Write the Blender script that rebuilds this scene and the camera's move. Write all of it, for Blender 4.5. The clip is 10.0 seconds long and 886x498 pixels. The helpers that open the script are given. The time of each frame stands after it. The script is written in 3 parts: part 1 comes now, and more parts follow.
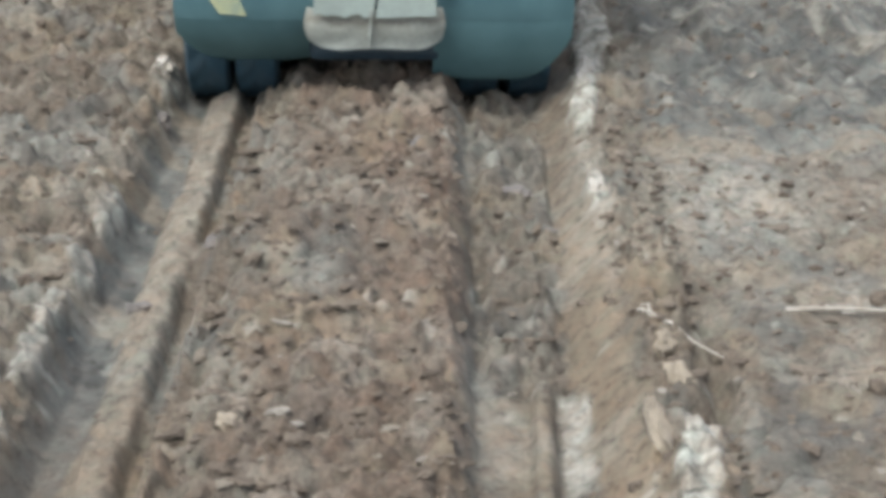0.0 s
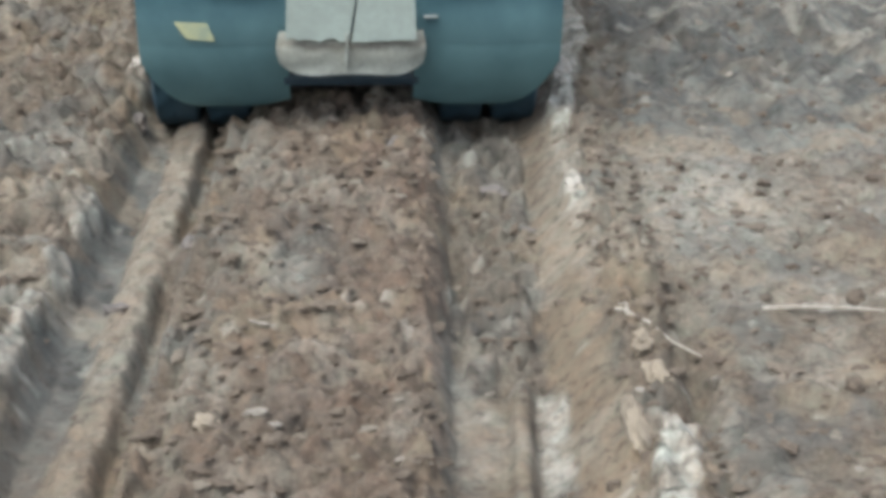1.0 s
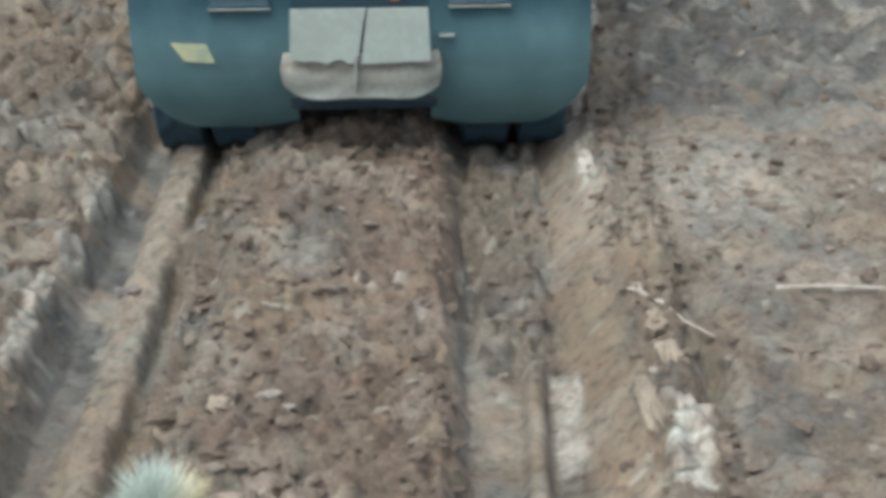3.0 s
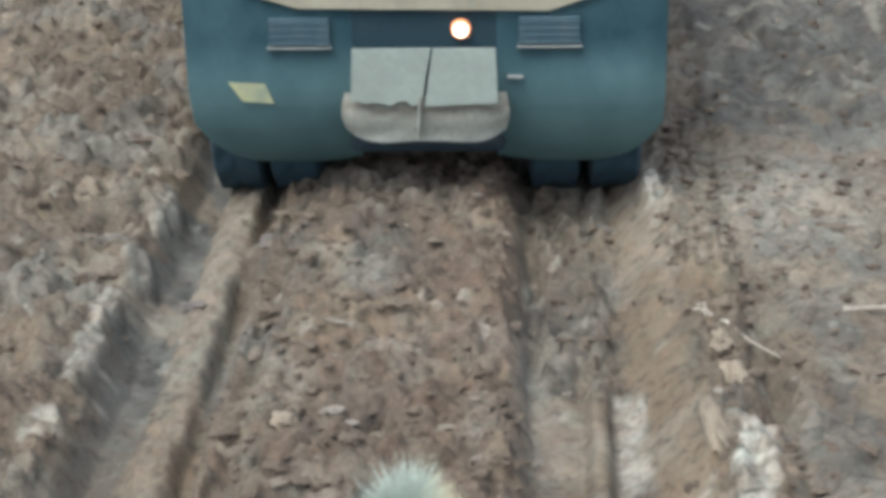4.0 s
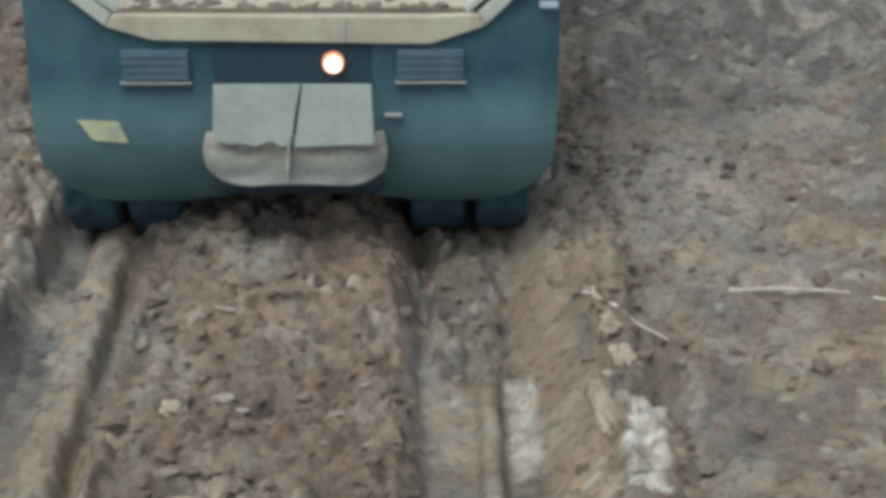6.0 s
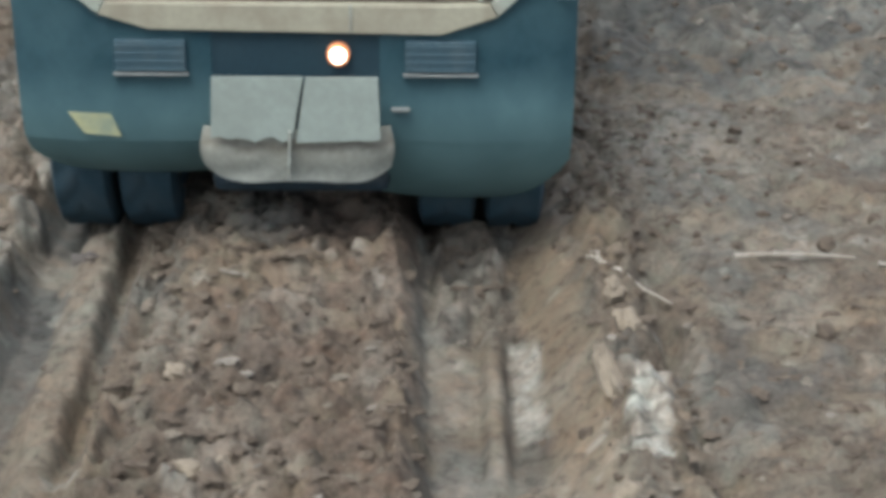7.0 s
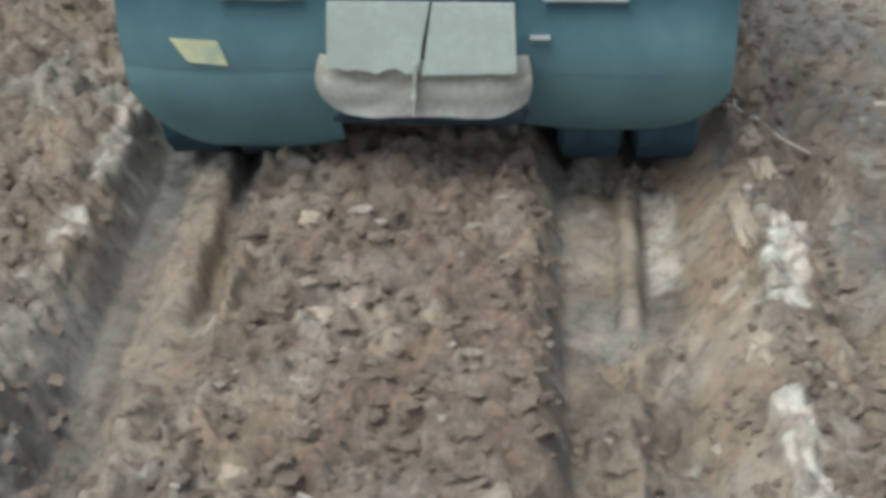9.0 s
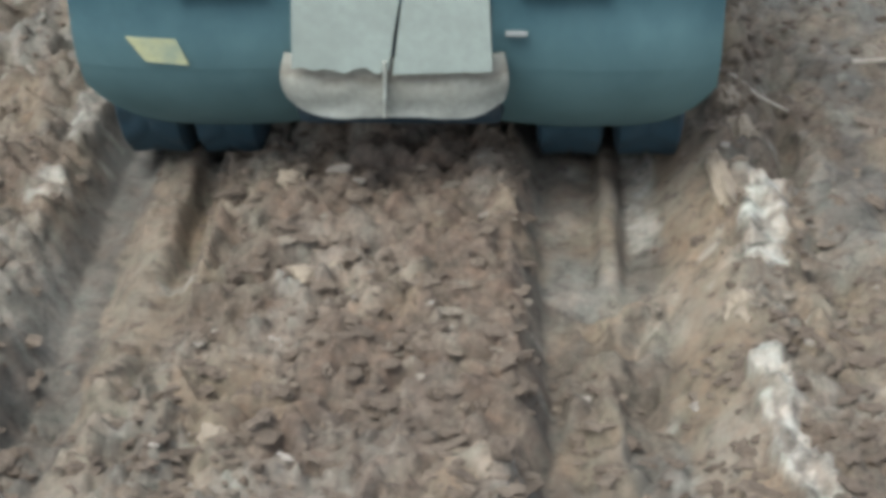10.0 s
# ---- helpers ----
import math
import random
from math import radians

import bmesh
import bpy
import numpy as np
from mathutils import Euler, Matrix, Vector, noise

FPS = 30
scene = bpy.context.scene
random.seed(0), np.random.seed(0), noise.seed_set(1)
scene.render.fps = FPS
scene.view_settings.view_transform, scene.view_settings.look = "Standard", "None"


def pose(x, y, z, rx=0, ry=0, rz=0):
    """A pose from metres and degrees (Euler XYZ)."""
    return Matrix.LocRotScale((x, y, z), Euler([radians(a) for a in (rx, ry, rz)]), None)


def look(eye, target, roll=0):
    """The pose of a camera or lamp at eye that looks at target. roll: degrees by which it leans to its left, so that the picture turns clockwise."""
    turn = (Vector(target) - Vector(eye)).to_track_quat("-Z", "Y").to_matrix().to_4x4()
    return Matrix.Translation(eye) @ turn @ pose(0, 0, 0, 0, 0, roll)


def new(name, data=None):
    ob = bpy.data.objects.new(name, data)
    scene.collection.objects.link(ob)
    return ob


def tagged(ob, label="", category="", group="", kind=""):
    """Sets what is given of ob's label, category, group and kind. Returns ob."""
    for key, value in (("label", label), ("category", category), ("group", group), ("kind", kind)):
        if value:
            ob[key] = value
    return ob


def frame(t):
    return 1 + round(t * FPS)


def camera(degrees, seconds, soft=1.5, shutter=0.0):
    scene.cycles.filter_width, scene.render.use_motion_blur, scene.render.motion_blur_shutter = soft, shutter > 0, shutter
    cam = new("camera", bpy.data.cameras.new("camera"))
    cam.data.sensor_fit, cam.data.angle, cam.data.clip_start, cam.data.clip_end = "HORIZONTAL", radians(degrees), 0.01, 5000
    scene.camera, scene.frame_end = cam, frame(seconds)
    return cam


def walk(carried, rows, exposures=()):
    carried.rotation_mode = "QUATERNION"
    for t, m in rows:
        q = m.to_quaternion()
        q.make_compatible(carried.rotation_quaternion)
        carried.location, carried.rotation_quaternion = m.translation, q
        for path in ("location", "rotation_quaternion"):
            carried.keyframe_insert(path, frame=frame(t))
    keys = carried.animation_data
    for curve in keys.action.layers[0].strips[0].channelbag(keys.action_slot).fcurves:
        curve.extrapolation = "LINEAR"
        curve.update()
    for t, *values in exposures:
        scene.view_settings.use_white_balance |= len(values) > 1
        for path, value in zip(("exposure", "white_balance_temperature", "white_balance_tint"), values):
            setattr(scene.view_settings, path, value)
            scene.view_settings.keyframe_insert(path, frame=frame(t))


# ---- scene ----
# ---- camera ----
cam = camera(27.5, 10.0, soft=4.6)


def seen_from(t, pan, tilt, roll):
    """One standing place, from which it only turns."""
    return t, pose(-0.0013 * t, 0.0035 * t, 3.45 - 0.0025 * t, 90 - tilt, 0, -pan) @ pose(0, 0, 0, 0, 0, -roll)


walk(cam, [seen_from(*row) for row in (
    (0.0, 0.10, 22.56, -0.26), (0.5, 0.52, 22.70, -0.33), (1.0, 0.88, 22.55, -0.35), (1.3, 1.04, 22.46, -0.45), (1.5, 1.54, 22.15, -0.70),
    (2.0, 1.75, 22.18, -0.46), (2.2, 1.55, 22.21, -0.40), (3.3, -0.03, 23.31, 0.25), (3.5, -0.47, 23.20, 0.29), (3.8, -1.39, 23.03, 0.48),
    (4.0, -1.73, 22.56, 0.49), (4.1, -1.53, 22.53, 0.44), (4.2, -0.95, 22.54, 0.40), (4.3, 0.30, 21.97, 0.20), (4.4, 2.48, 21.88, -0.05),
    (4.5, 3.20, 21.92, -0.15), (4.6, 4.21, 21.62, -0.15), (4.7, 4.29, 21.50, -0.15), (4.8, 4.77, 21.55, -0.05), (4.9, 4.26, 20.81, -0.44),
    (5.0, 3.08, 20.62, -0.84), (5.2, 2.89, 21.10, -1.60), (5.3, 2.61, 21.48, -1.75), (5.5, 2.33, 21.96, -1.89), (5.7, 2.28, 22.48, -1.30), (6.0, 2.09, 23.00, -0.46),
    (6.2, 2.25, 23.57, -0.80), (7.3, 1.86, 24.64, -0.60), (7.5, 1.80, 25.38, -0.82), (7.8, 0.53, 26.29, -0.50), (8.0, -0.55, 27.24, -0.16),
    (8.3, -2.18, 28.08, 0.70), (8.5, -2.76, 28.45, 1.05), (9.0, -2.77, 28.88, 1.36), (9.5, -2.41, 29.60, 1.34), (10.0, -2.01, 30.20, 1.15))],
     exposures=((0.0, 1.03), (2.0, 1.02), (3.5, 0.90), (4.5, 0.90), (5.0, 0.74), (6.0, 0.66), (7.5, 0.78), (8.5, 0.94), (10.0, 1.03)))

# ---- light: thin overcast, the brighter side of the sky to the west ----
world = bpy.data.worlds.new("overcast_sky")
scene.world = world
world.use_nodes = True
wn = world.node_tree.nodes
sky = wn.new("ShaderNodeTexSky")
sky.sky_type, sky.sun_disc = "NISHITA", False
sky.sun_elevation, sky.sun_rotation = radians(62), radians(-144)
sky.dust_density, sky.air_density = 4.0, 1.0
wn["Background"].inputs["Strength"].default_value = 0.15
veil = wn.new("ShaderNodeHueSaturation")
veil.inputs["Saturation"].default_value = 0.5
world.node_tree.links.new(sky.outputs["Color"], veil.inputs["Color"])
world.node_tree.links.new(veil.outputs["Color"], wn["Background"].inputs["Color"])
sun = new("sun", bpy.data.lights.new("sun", "SUN"))
sun.data.energy, sun.data.angle, sun.data.color = 1.1, radians(32), (1.0, 0.95, 0.87)
sun.matrix_world = look((-2.3, -3.2, 7.5), (0, 0, 0))


# ---- materials ----
def material(name, rough=0.8, metal=0.0):
    mat = bpy.data.materials.new(name)
    mat.use_nodes = True
    nt = mat.node_tree
    bsdf = nt.nodes["Principled BSDF"]
    bsdf.inputs["Roughness"].default_value = rough
    bsdf.inputs["Metallic"].default_value = metal
    return mat, nt, bsdf


def noise_node(nt, scale, detail=4.0, stretch=(1, 1, 1), rough=0.55):
    coord = nt.nodes.new("ShaderNodeTexCoord")
    mapping = nt.nodes.new("ShaderNodeMapping")
    mapping.inputs["Scale"].default_value = stretch
    tex = nt.nodes.new("ShaderNodeTexNoise")
    tex.inputs["Scale"].default_value, tex.inputs["Detail"].default_value = scale, detail
    tex.inputs["Roughness"].default_value = rough
    nt.links.new(coord.outputs["Object"], mapping.inputs["Vector"])
    nt.links.new(mapping.outputs["Vector"], tex.inputs["Vector"])
    return tex.outputs["Fac"]


def ramp(nt, fac, *stops):
    node = nt.nodes.new("ShaderNodeValToRGB")
    el = node.color_ramp.elements
    while len(el) < len(stops):
        el.new(0.5)
    for e, (pos, col) in zip(el, stops):
        e.position, e.color = pos, (*col, 1) if len(col) == 3 else (col[0],) * 3 + (1,)
    nt.links.new(fac, node.inputs["Fac"])
    return node.outputs["Color"]


def mix(nt, fac, a, b, kind="MIX"):
    node = nt.nodes.new("ShaderNodeMix")
    node.data_type, node.blend_type = "RGBA", kind
    for value, slot in ((fac, 0), (a, 6), (b, 7)):
        if isinstance(value, bpy.types.NodeSocket):
            nt.links.new(value, node.inputs[slot])
        else:
            node.inputs[slot].default_value = value if slot == 0 else (*value, 1)
    return node.outputs[2]


def bump(nt, bsdf, height, strength=0.4, distance=0.01):
    node = nt.nodes.new("ShaderNodeBump")
    node.inputs["Strength"].default_value, node.inputs["Distance"].default_value = strength, distance
    nt.links.new(height, node.inputs["Height"])
    nt.links.new(node.outputs["Normal"], bsdf.inputs["Normal"])


def worn(name, base, dirt, amount=0.5, scale=6.0, rough=0.7, metal=0.0, grain=60.0, relief=0.3, stretch=(1, 1, 1)):
    """A painted or rubber surface with drifts of dry mud and fine grain."""
    mat, nt, bsdf = material(name, rough, metal)
    big = ramp(nt, noise_node(nt, scale, 5, stretch), (0.62 - 0.4 * amount, (0,)), (0.95 - 0.4 * amount, (1,)))
    fine = noise_node(nt, grain, 3, stretch)
    tone = mix(nt, ramp(nt, fine, (0.3, (0,)), (0.7, (1,))), tuple(c * 0.91 for c in base), tuple(min(1, c * 1.07) for c in base))
    nt.links.new(mix(nt, big, tone, dirt), bsdf.inputs["Base Color"])
    bump(nt, bsdf, fine, relief, 0.004)
    return mat


def make_mud():
    mat, nt, bsdf = material("rutted_mud", 0.9)
    zone = nt.nodes.new("ShaderNodeVertexColor")
    zone.layer_name = "soil"
    part_of = nt.nodes.new("ShaderNodeSeparateColor")
    nt.links.new(zone.outputs["Color"], part_of.inputs["Color"])
    brown = ramp(nt, noise_node(nt, 2.3, 6, rough=0.65), (0.30, (0.066, 0.056, 0.044)), (0.50, (0.092, 0.079, 0.063)), (0.70, (0.130, 0.115, 0.092)))
    grit = ramp(nt, noise_node(nt, 42, 5, rough=0.7), (0.30, (0.62,)), (0.5, (1.0,)), (0.70, (1.38,)))
    wet_shade = ramp(nt, noise_node(nt, 5, 5), (0.3, (0.045, 0.048, 0.047)), (0.7, (0.088, 0.092, 0.088)))
    clay = ramp(nt, noise_node(nt, 7, 4, (1, 0.35, 1)), (0.3, (0.120, 0.095, 0.067)), (0.7, (0.178, 0.148, 0.108)))
    pale = ramp(nt, noise_node(nt, 14, 4), (0.3, (0.25, 0.255, 0.23)), (0.7, (0.39, 0.395, 0.365)))
    rust = ramp(nt, noise_node(nt, 6, 5, rough=0.65), (0.3, (0.074, 0.056, 0.044)), (0.7, (0.122, 0.095, 0.074)))
    col = mix(nt, zone.outputs["Alpha"], brown, rust)
    col = mix(nt, part_of.outputs["Red"], col, wet_shade)
    col = mix(nt, part_of.outputs["Green"], col, clay)
    col = mix(nt, part_of.outputs["Blue"], col, pale)
    hue = ramp(nt, noise_node(nt, 9, 4, rough=0.7), (0.30, (1.10, 0.98, 0.90)), (0.50, (0.99, 1.0, 0.98)), (0.70, (0.90, 1.03, 1.0)))
    col = mix(nt, 0.8, col, hue, "MULTIPLY")
    # moist mottling, darkened further to stand for shaded holes between clods
    damp_hollows = ramp(nt, noise_node(nt, 15, 5, (0.85, 1, 1), rough=0.65), (0.32, (0.42,)), (0.47, (1.0,)), (0.70, (1.22,)))
    col = mix(nt, 0.9, col, damp_hollows, "MULTIPLY")
    crumbs = ramp(nt, noise_node(nt, 95, 2, rough=0.6), (0.65, (0.0,)), (0.76, (0.55,)))
    col = mix(nt, crumbs, col, (0.30, 0.28, 0.24))
    pressed = nt.nodes.new("ShaderNodeMath")
    pressed.operation = "MAXIMUM"
    nt.links.new(part_of.outputs["Red"], pressed.inputs[0])
    nt.links.new(part_of.outputs["Green"], pressed.inputs[1])
    calm = nt.nodes.new("ShaderNodeMapRange")
    calm.inputs["To Min"].default_value, calm.inputs["To Max"].default_value = 0.85, 0.25
    nt.links.new(pressed.outputs[0], calm.inputs["Value"])
    col = mix(nt, calm.outputs["Result"], col, grit, "MULTIPLY")
    nt.links.new(col, bsdf.inputs["Base Color"])
    bump(nt, bsdf, noise_node(nt, 30, 6, rough=0.72), 0.6, 0.018)
    still = nt.nodes.new("ShaderNodeMapRange")
    still.inputs["To Min"].default_value, still.inputs["To Max"].default_value = 0.45, 0.12
    nt.links.new(pressed.outputs[0], still.inputs["Value"])
    nt.links.new(still.outputs["Result"], nt.nodes["Bump"].inputs["Strength"])
    return mat


def make_clod():
    mat, nt, bsdf = material("dry_clods", 0.92)
    geo = nt.nodes.new("ShaderNodeNewGeometry")
    tone = ramp(nt, geo.outputs["Random Per Island"], (0.0, (0.082, 0.067, 0.052)), (0.5, (0.105, 0.087, 0.068)), (0.92, (0.132, 0.113, 0.090)), (0.97, (0.160, 0.148, 0.122)), (1.0, (0.24, 0.23, 0.205)))
    fine = noise_node(nt, 45, 4)
    nt.links.new(mix(nt, 0.7, tone, ramp(nt, fine, (0.3, (0.6,)), (0.7, (1.25,))), "MULTIPLY"), bsdf.inputs["Base Color"])
    bump(nt, bsdf, fine, 0.35, 0.004)
    return mat


MUD = make_mud()
CLOD = make_clod()
CHALK = worn("chalky_clay", (0.37, 0.365, 0.335), (0.22, 0.195, 0.155), 0.45, 9, 0.9, grain=40, relief=0.7)
TAN = worn("tan_clay", (0.238, 0.212, 0.166), (0.160, 0.139, 0.110), 0.55, 8, 0.9, grain=40, relief=0.7)
ROCK = worn("dark_rock", (0.13, 0.125, 0.12), (0.21, 0.18, 0.15), 0.35, 8, 0.85, grain=30, relief=0.6)
TWIG = worn("bleached_twig", (0.37, 0.36, 0.32), (0.22, 0.195, 0.155), 0.45, 20, 0.85)


def make_flap_rubber():
    """Dark teal rubber with dusty drifts; haze is painted in, palest low down."""
    mat, nt, bsdf = material("teal_rubber", 0.8)
    coord = nt.nodes.new("ShaderNodeTexCoord")
    xyz = nt.nodes.new("ShaderNodeSeparateXYZ")
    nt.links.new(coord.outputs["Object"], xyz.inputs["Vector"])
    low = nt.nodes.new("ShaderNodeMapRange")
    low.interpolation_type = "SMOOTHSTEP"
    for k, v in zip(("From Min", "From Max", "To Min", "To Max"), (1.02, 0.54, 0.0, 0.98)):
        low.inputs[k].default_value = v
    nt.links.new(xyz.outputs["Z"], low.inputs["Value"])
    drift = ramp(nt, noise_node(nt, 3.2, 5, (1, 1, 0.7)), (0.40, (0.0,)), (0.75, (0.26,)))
    dust_haze = mix(nt, 0.62, drift, low.outputs["Result"], "ADD")
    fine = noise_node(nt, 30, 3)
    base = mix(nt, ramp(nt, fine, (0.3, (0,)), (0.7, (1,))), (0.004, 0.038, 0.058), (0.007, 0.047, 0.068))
    nt.links.new(mix(nt, dust_haze, base, (0.125, 0.248, 0.270)), bsdf.inputs["Base Color"])
    bump(nt, bsdf, fine, 0.15, 0.004)
    return mat


def make_skirt_metal():
    """Grey sheet, its lit lower rim painted bright, with a ragged darker band above."""
    mat, nt, bsdf = material("lit_rim_sheet_metal", 0.7)
    coord = nt.nodes.new("ShaderNodeTexCoord")
    xyz = nt.nodes.new("ShaderNodeSeparateXYZ")
    nt.links.new(coord.outputs["Object"], xyz.inputs["Vector"])
    rag = nt.nodes.new("ShaderNodeMath")
    rag.operation = "MULTIPLY_ADD"
    rag.inputs[1].default_value = 0.10
    nt.links.new(noise_node(nt, 9, 5), rag.inputs[0])
    nt.links.new(xyz.outputs["Z"], rag.inputs[2])
    fine = noise_node(nt, 40, 4)
    span = nt.nodes.new("ShaderNodeMapRange")
    span.inputs["From Min"].default_value, span.inputs["From Max"].default_value = 0.47, 0.72
    nt.links.new(rag.outputs[0], span.inputs["Value"])
    tone = ramp(nt, span.outputs["Result"], (0.0, (0.42, 0.48, 0.46)), (0.12, (0.36, 0.40, 0.37)), (0.28, (0.295, 0.33, 0.305)),
                (0.66, (0.26, 0.28, 0.25)), (0.82, (0.15, 0.15, 0.128)), (1.0, (0.22, 0.24, 0.215)))
    nt.links.new(mix(nt, 0.6, tone, ramp(nt, fine, (0.3, (0.75,)), (0.7, (1.2,))), "MULTIPLY"), bsdf.inputs["Base Color"])
    bump(nt, bsdf, fine, 0.35, 0.004)
    return mat


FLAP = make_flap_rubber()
LIT_RIM = make_skirt_metal()
PAINT = worn("dark_blue_paint", (0.007, 0.033, 0.050), (0.018, 0.050, 0.066), 0.35, 3.0, 0.8)
CREAM = worn("worn_cream_paint", (0.320, 0.325, 0.258), (0.225, 0.210, 0.165), 0.42, 5, 0.6, grain=35)
GATE = worn("grey_green_paint", (0.31, 0.365, 0.325), (0.23, 0.215, 0.175), 0.48, 5, 0.6)
PLATE = worn("pale_sheet_metal", (0.262, 0.325, 0.305), (0.215, 0.262, 0.245), 0.35, 4, 0.55, grain=30)
SKIRT = worn("muddy_sheet_metal", (0.29, 0.335, 0.315), (0.20, 0.205, 0.18), 0.6, 9, 0.7, grain=30, relief=0.5)
DARK = worn("oily_black_steel", (0.010, 0.028, 0.044), (0.026, 0.036, 0.042), 0.3, 5, 0.6)
TYRE = worn("tyre_rubber", (0.014, 0.046, 0.068), (0.036, 0.060, 0.074), 0.35, 6, 0.85, grain=40)
STICKER = worn("faded_yellow_film", (0.33, 0.36, 0.22), (0.17, 0.24, 0.20), 0.55, 9, 0.6)
LEDGE = worn("mud_caked_ledge", (0.285, 0.285, 0.235), (0.140, 0.125, 0.104), 0.50, 6, 0.85, grain=40, relief=0.6)
DIRT = worn("damp_dirt", (0.105, 0.094, 0.078), (0.15, 0.135, 0.112), 0.4, 20, 0.9)
LENS = worn("dusty_lamp_lens", (0.040, 0.085, 0.112), (0.075, 0.118, 0.140), 0.4, 12, 0.45)
LENS_EDGE = worn("scuffed_lamp_edge", (0.20, 0.23, 0.23), (0.12, 0.15, 0.16), 0.4, 12, 0.5)
WHITE = worn("white_film", (0.30, 0.38, 0.43), (0.20, 0.25, 0.28), 0.3, 12, 0.6)


def glowing(name, colour, strength):
    mat, nt, bsdf = material(name, 0.3)
    bsdf.inputs["Base Color"].default_value = (*colour, 1)
    bsdf.inputs["Emission Color"].default_value = (*colour, 1)
    bsdf.inputs["Emission Strength"].default_value = strength
    return mat


BULB = glowing("lit_lamp", (1.0, 0.93, 0.80), 3.0)
GLOW_RING = glowing("amber_glow_ring", (0.90, 0.36, 0.16), 0.18)


# ---- mesh helpers ----
def part(name, bm, mat, parent=None, label=""):
    """Links a bmesh as one mesh object, under a thing or a part."""
    me = bpy.data.meshes.new(name)
    bmesh.ops.recalc_face_normals(bm, faces=bm.faces)
    bm.to_mesh(me)
    bm.free()
    me.materials.append(mat)
    ob = new(name, me)
    ob.parent = parent
    return tagged(ob, label) if label else ob


def smooth(ob, angle=35):
    for p in ob.data.polygons:
        p.use_smooth = True
    ob.data.set_sharp_from_angle(angle=radians(angle))
    return ob


def box(x0, x1, y0, y1, z0, z1, bevel=0.008, bm=None):
    bm = bm or bmesh.new()
    v = bmesh.ops.create_cube(bm, size=1.0)["verts"]
    for p in v:
        p.co = Vector(((x0 + x1) / 2 + p.co.x * (x1 - x0), (y0 + y1) / 2 + p.co.y * (y1 - y0), (z0 + z1) / 2 + p.co.z * (z1 - z0)))
    if bevel:
        bmesh.ops.bevel(bm, geom=list({e for p in v for e in p.link_edges}), offset=bevel, segments=2, affect="EDGES", profile=0.6)
    return bm


def slab(outline, y0, y1, bevel=0.006):
    """An outline in x and z, with thickness along y."""
    bm = bmesh.new()
    face = bm.faces.new([bm.verts.new((x, y0, z)) for x, z in outline])
    moved = bmesh.ops.extrude_face_region(bm, geom=[face])["geom"]
    for p in moved:
        if isinstance(p, bmesh.types.BMVert):
            p.co.y = y1
    if bevel:
        bmesh.ops.bevel(bm, geom=[e for e in bm.edges], offset=bevel, segments=2, affect="EDGES", profile=0.6)
    return bm


def lathe(profile, steps=40, axis="X"):
    """A ring of (along, radius) points turned about the x axis."""
    bm = bmesh.new()
    rings = []
    for k in range(steps):
        a = 2 * math.pi * k / steps
        rings.append([bm.verts.new((x, r * math.sin(a), r * math.cos(a))) for x, r in profile])
    for k in range(steps):
        a, b = rings[k], rings[(k + 1) % steps]
        for i in range(len(profile) - 1):
            bm.faces.new((a[i], a[i + 1], b[i + 1], b[i]))
    return bm


# ---- ground ----
PERM = np.random.RandomState(7).permutation(512)
GRAD = np.stack([np.cos(np.arange(512) * 2.399), np.sin(np.arange(512) * 2.399)], -1)


def hashed(i, j, seed):
    return PERM[(PERM[(i + seed * 57) % 512] + j) % 512]


def perlin(x, y, seed=0):
    i, j = np.floor(x).astype(int), np.floor(y).astype(int)
    u, v = x - i, y - j
    su, sv = u * u * u * (u * (u * 6 - 15) + 10), v * v * v * (v * (v * 6 - 15) + 10)

    def corner(a, b):
        g = GRAD[hashed(i + a, j + b, seed)]
        return g[..., 0] * (u - a) + g[..., 1] * (v - b)

    low = corner(0, 0) * (1 - su) + corner(1, 0) * su
    high = corner(0, 1) * (1 - su) + corner(1, 1) * su
    return (low * (1 - sv) + high * sv) * 1.5


def fbm(x, y, seed=0, octaves=4, gain=0.55):
    total, amp = 0, 1.0
    for k in range(octaves):
        total = total + amp * perlin(x * 2 ** k, y * 2 ** k, seed + k)
        amp *= gain
    return total


def lumps(x, y, size, seed):
    """Domes of earth, one in each jittered cell, of uneven height."""
    gx, gy = x / size, y / size
    i, j = np.floor(gx).astype(int), np.floor(gy).astype(int)
    best = np.zeros_like(x)
    for a in (-1, 0, 1):
        for b in (-1, 0, 1):
            h = hashed(i + a, j + b, seed)
            px, py = i + a + 0.5 + 0.45 * GRAD[h][..., 0], j + b + 0.5 + 0.45 * GRAD[h][..., 1]
            r2 = ((gx - px) ** 2 + (gy - py) ** 2) / (0.36 + 0.42 * (h % 17) / 17) ** 2
            dome = np.clip(1 - r2, 0, 1)
            best = np.maximum(best, dome * (2 - dome) * (0.15 + 0.85 * (h % 13) / 13))
    return best * size


def step(a, b, x):
    t = np.clip((x - a) / (b - a), 0, 1)
    return t * t * (3 - 2 * t)


def bump_at(x, y, cx, cy, rx, ry):
    return np.exp(-((x - cx) / rx) ** 2 - ((y - cy) / ry) ** 2)


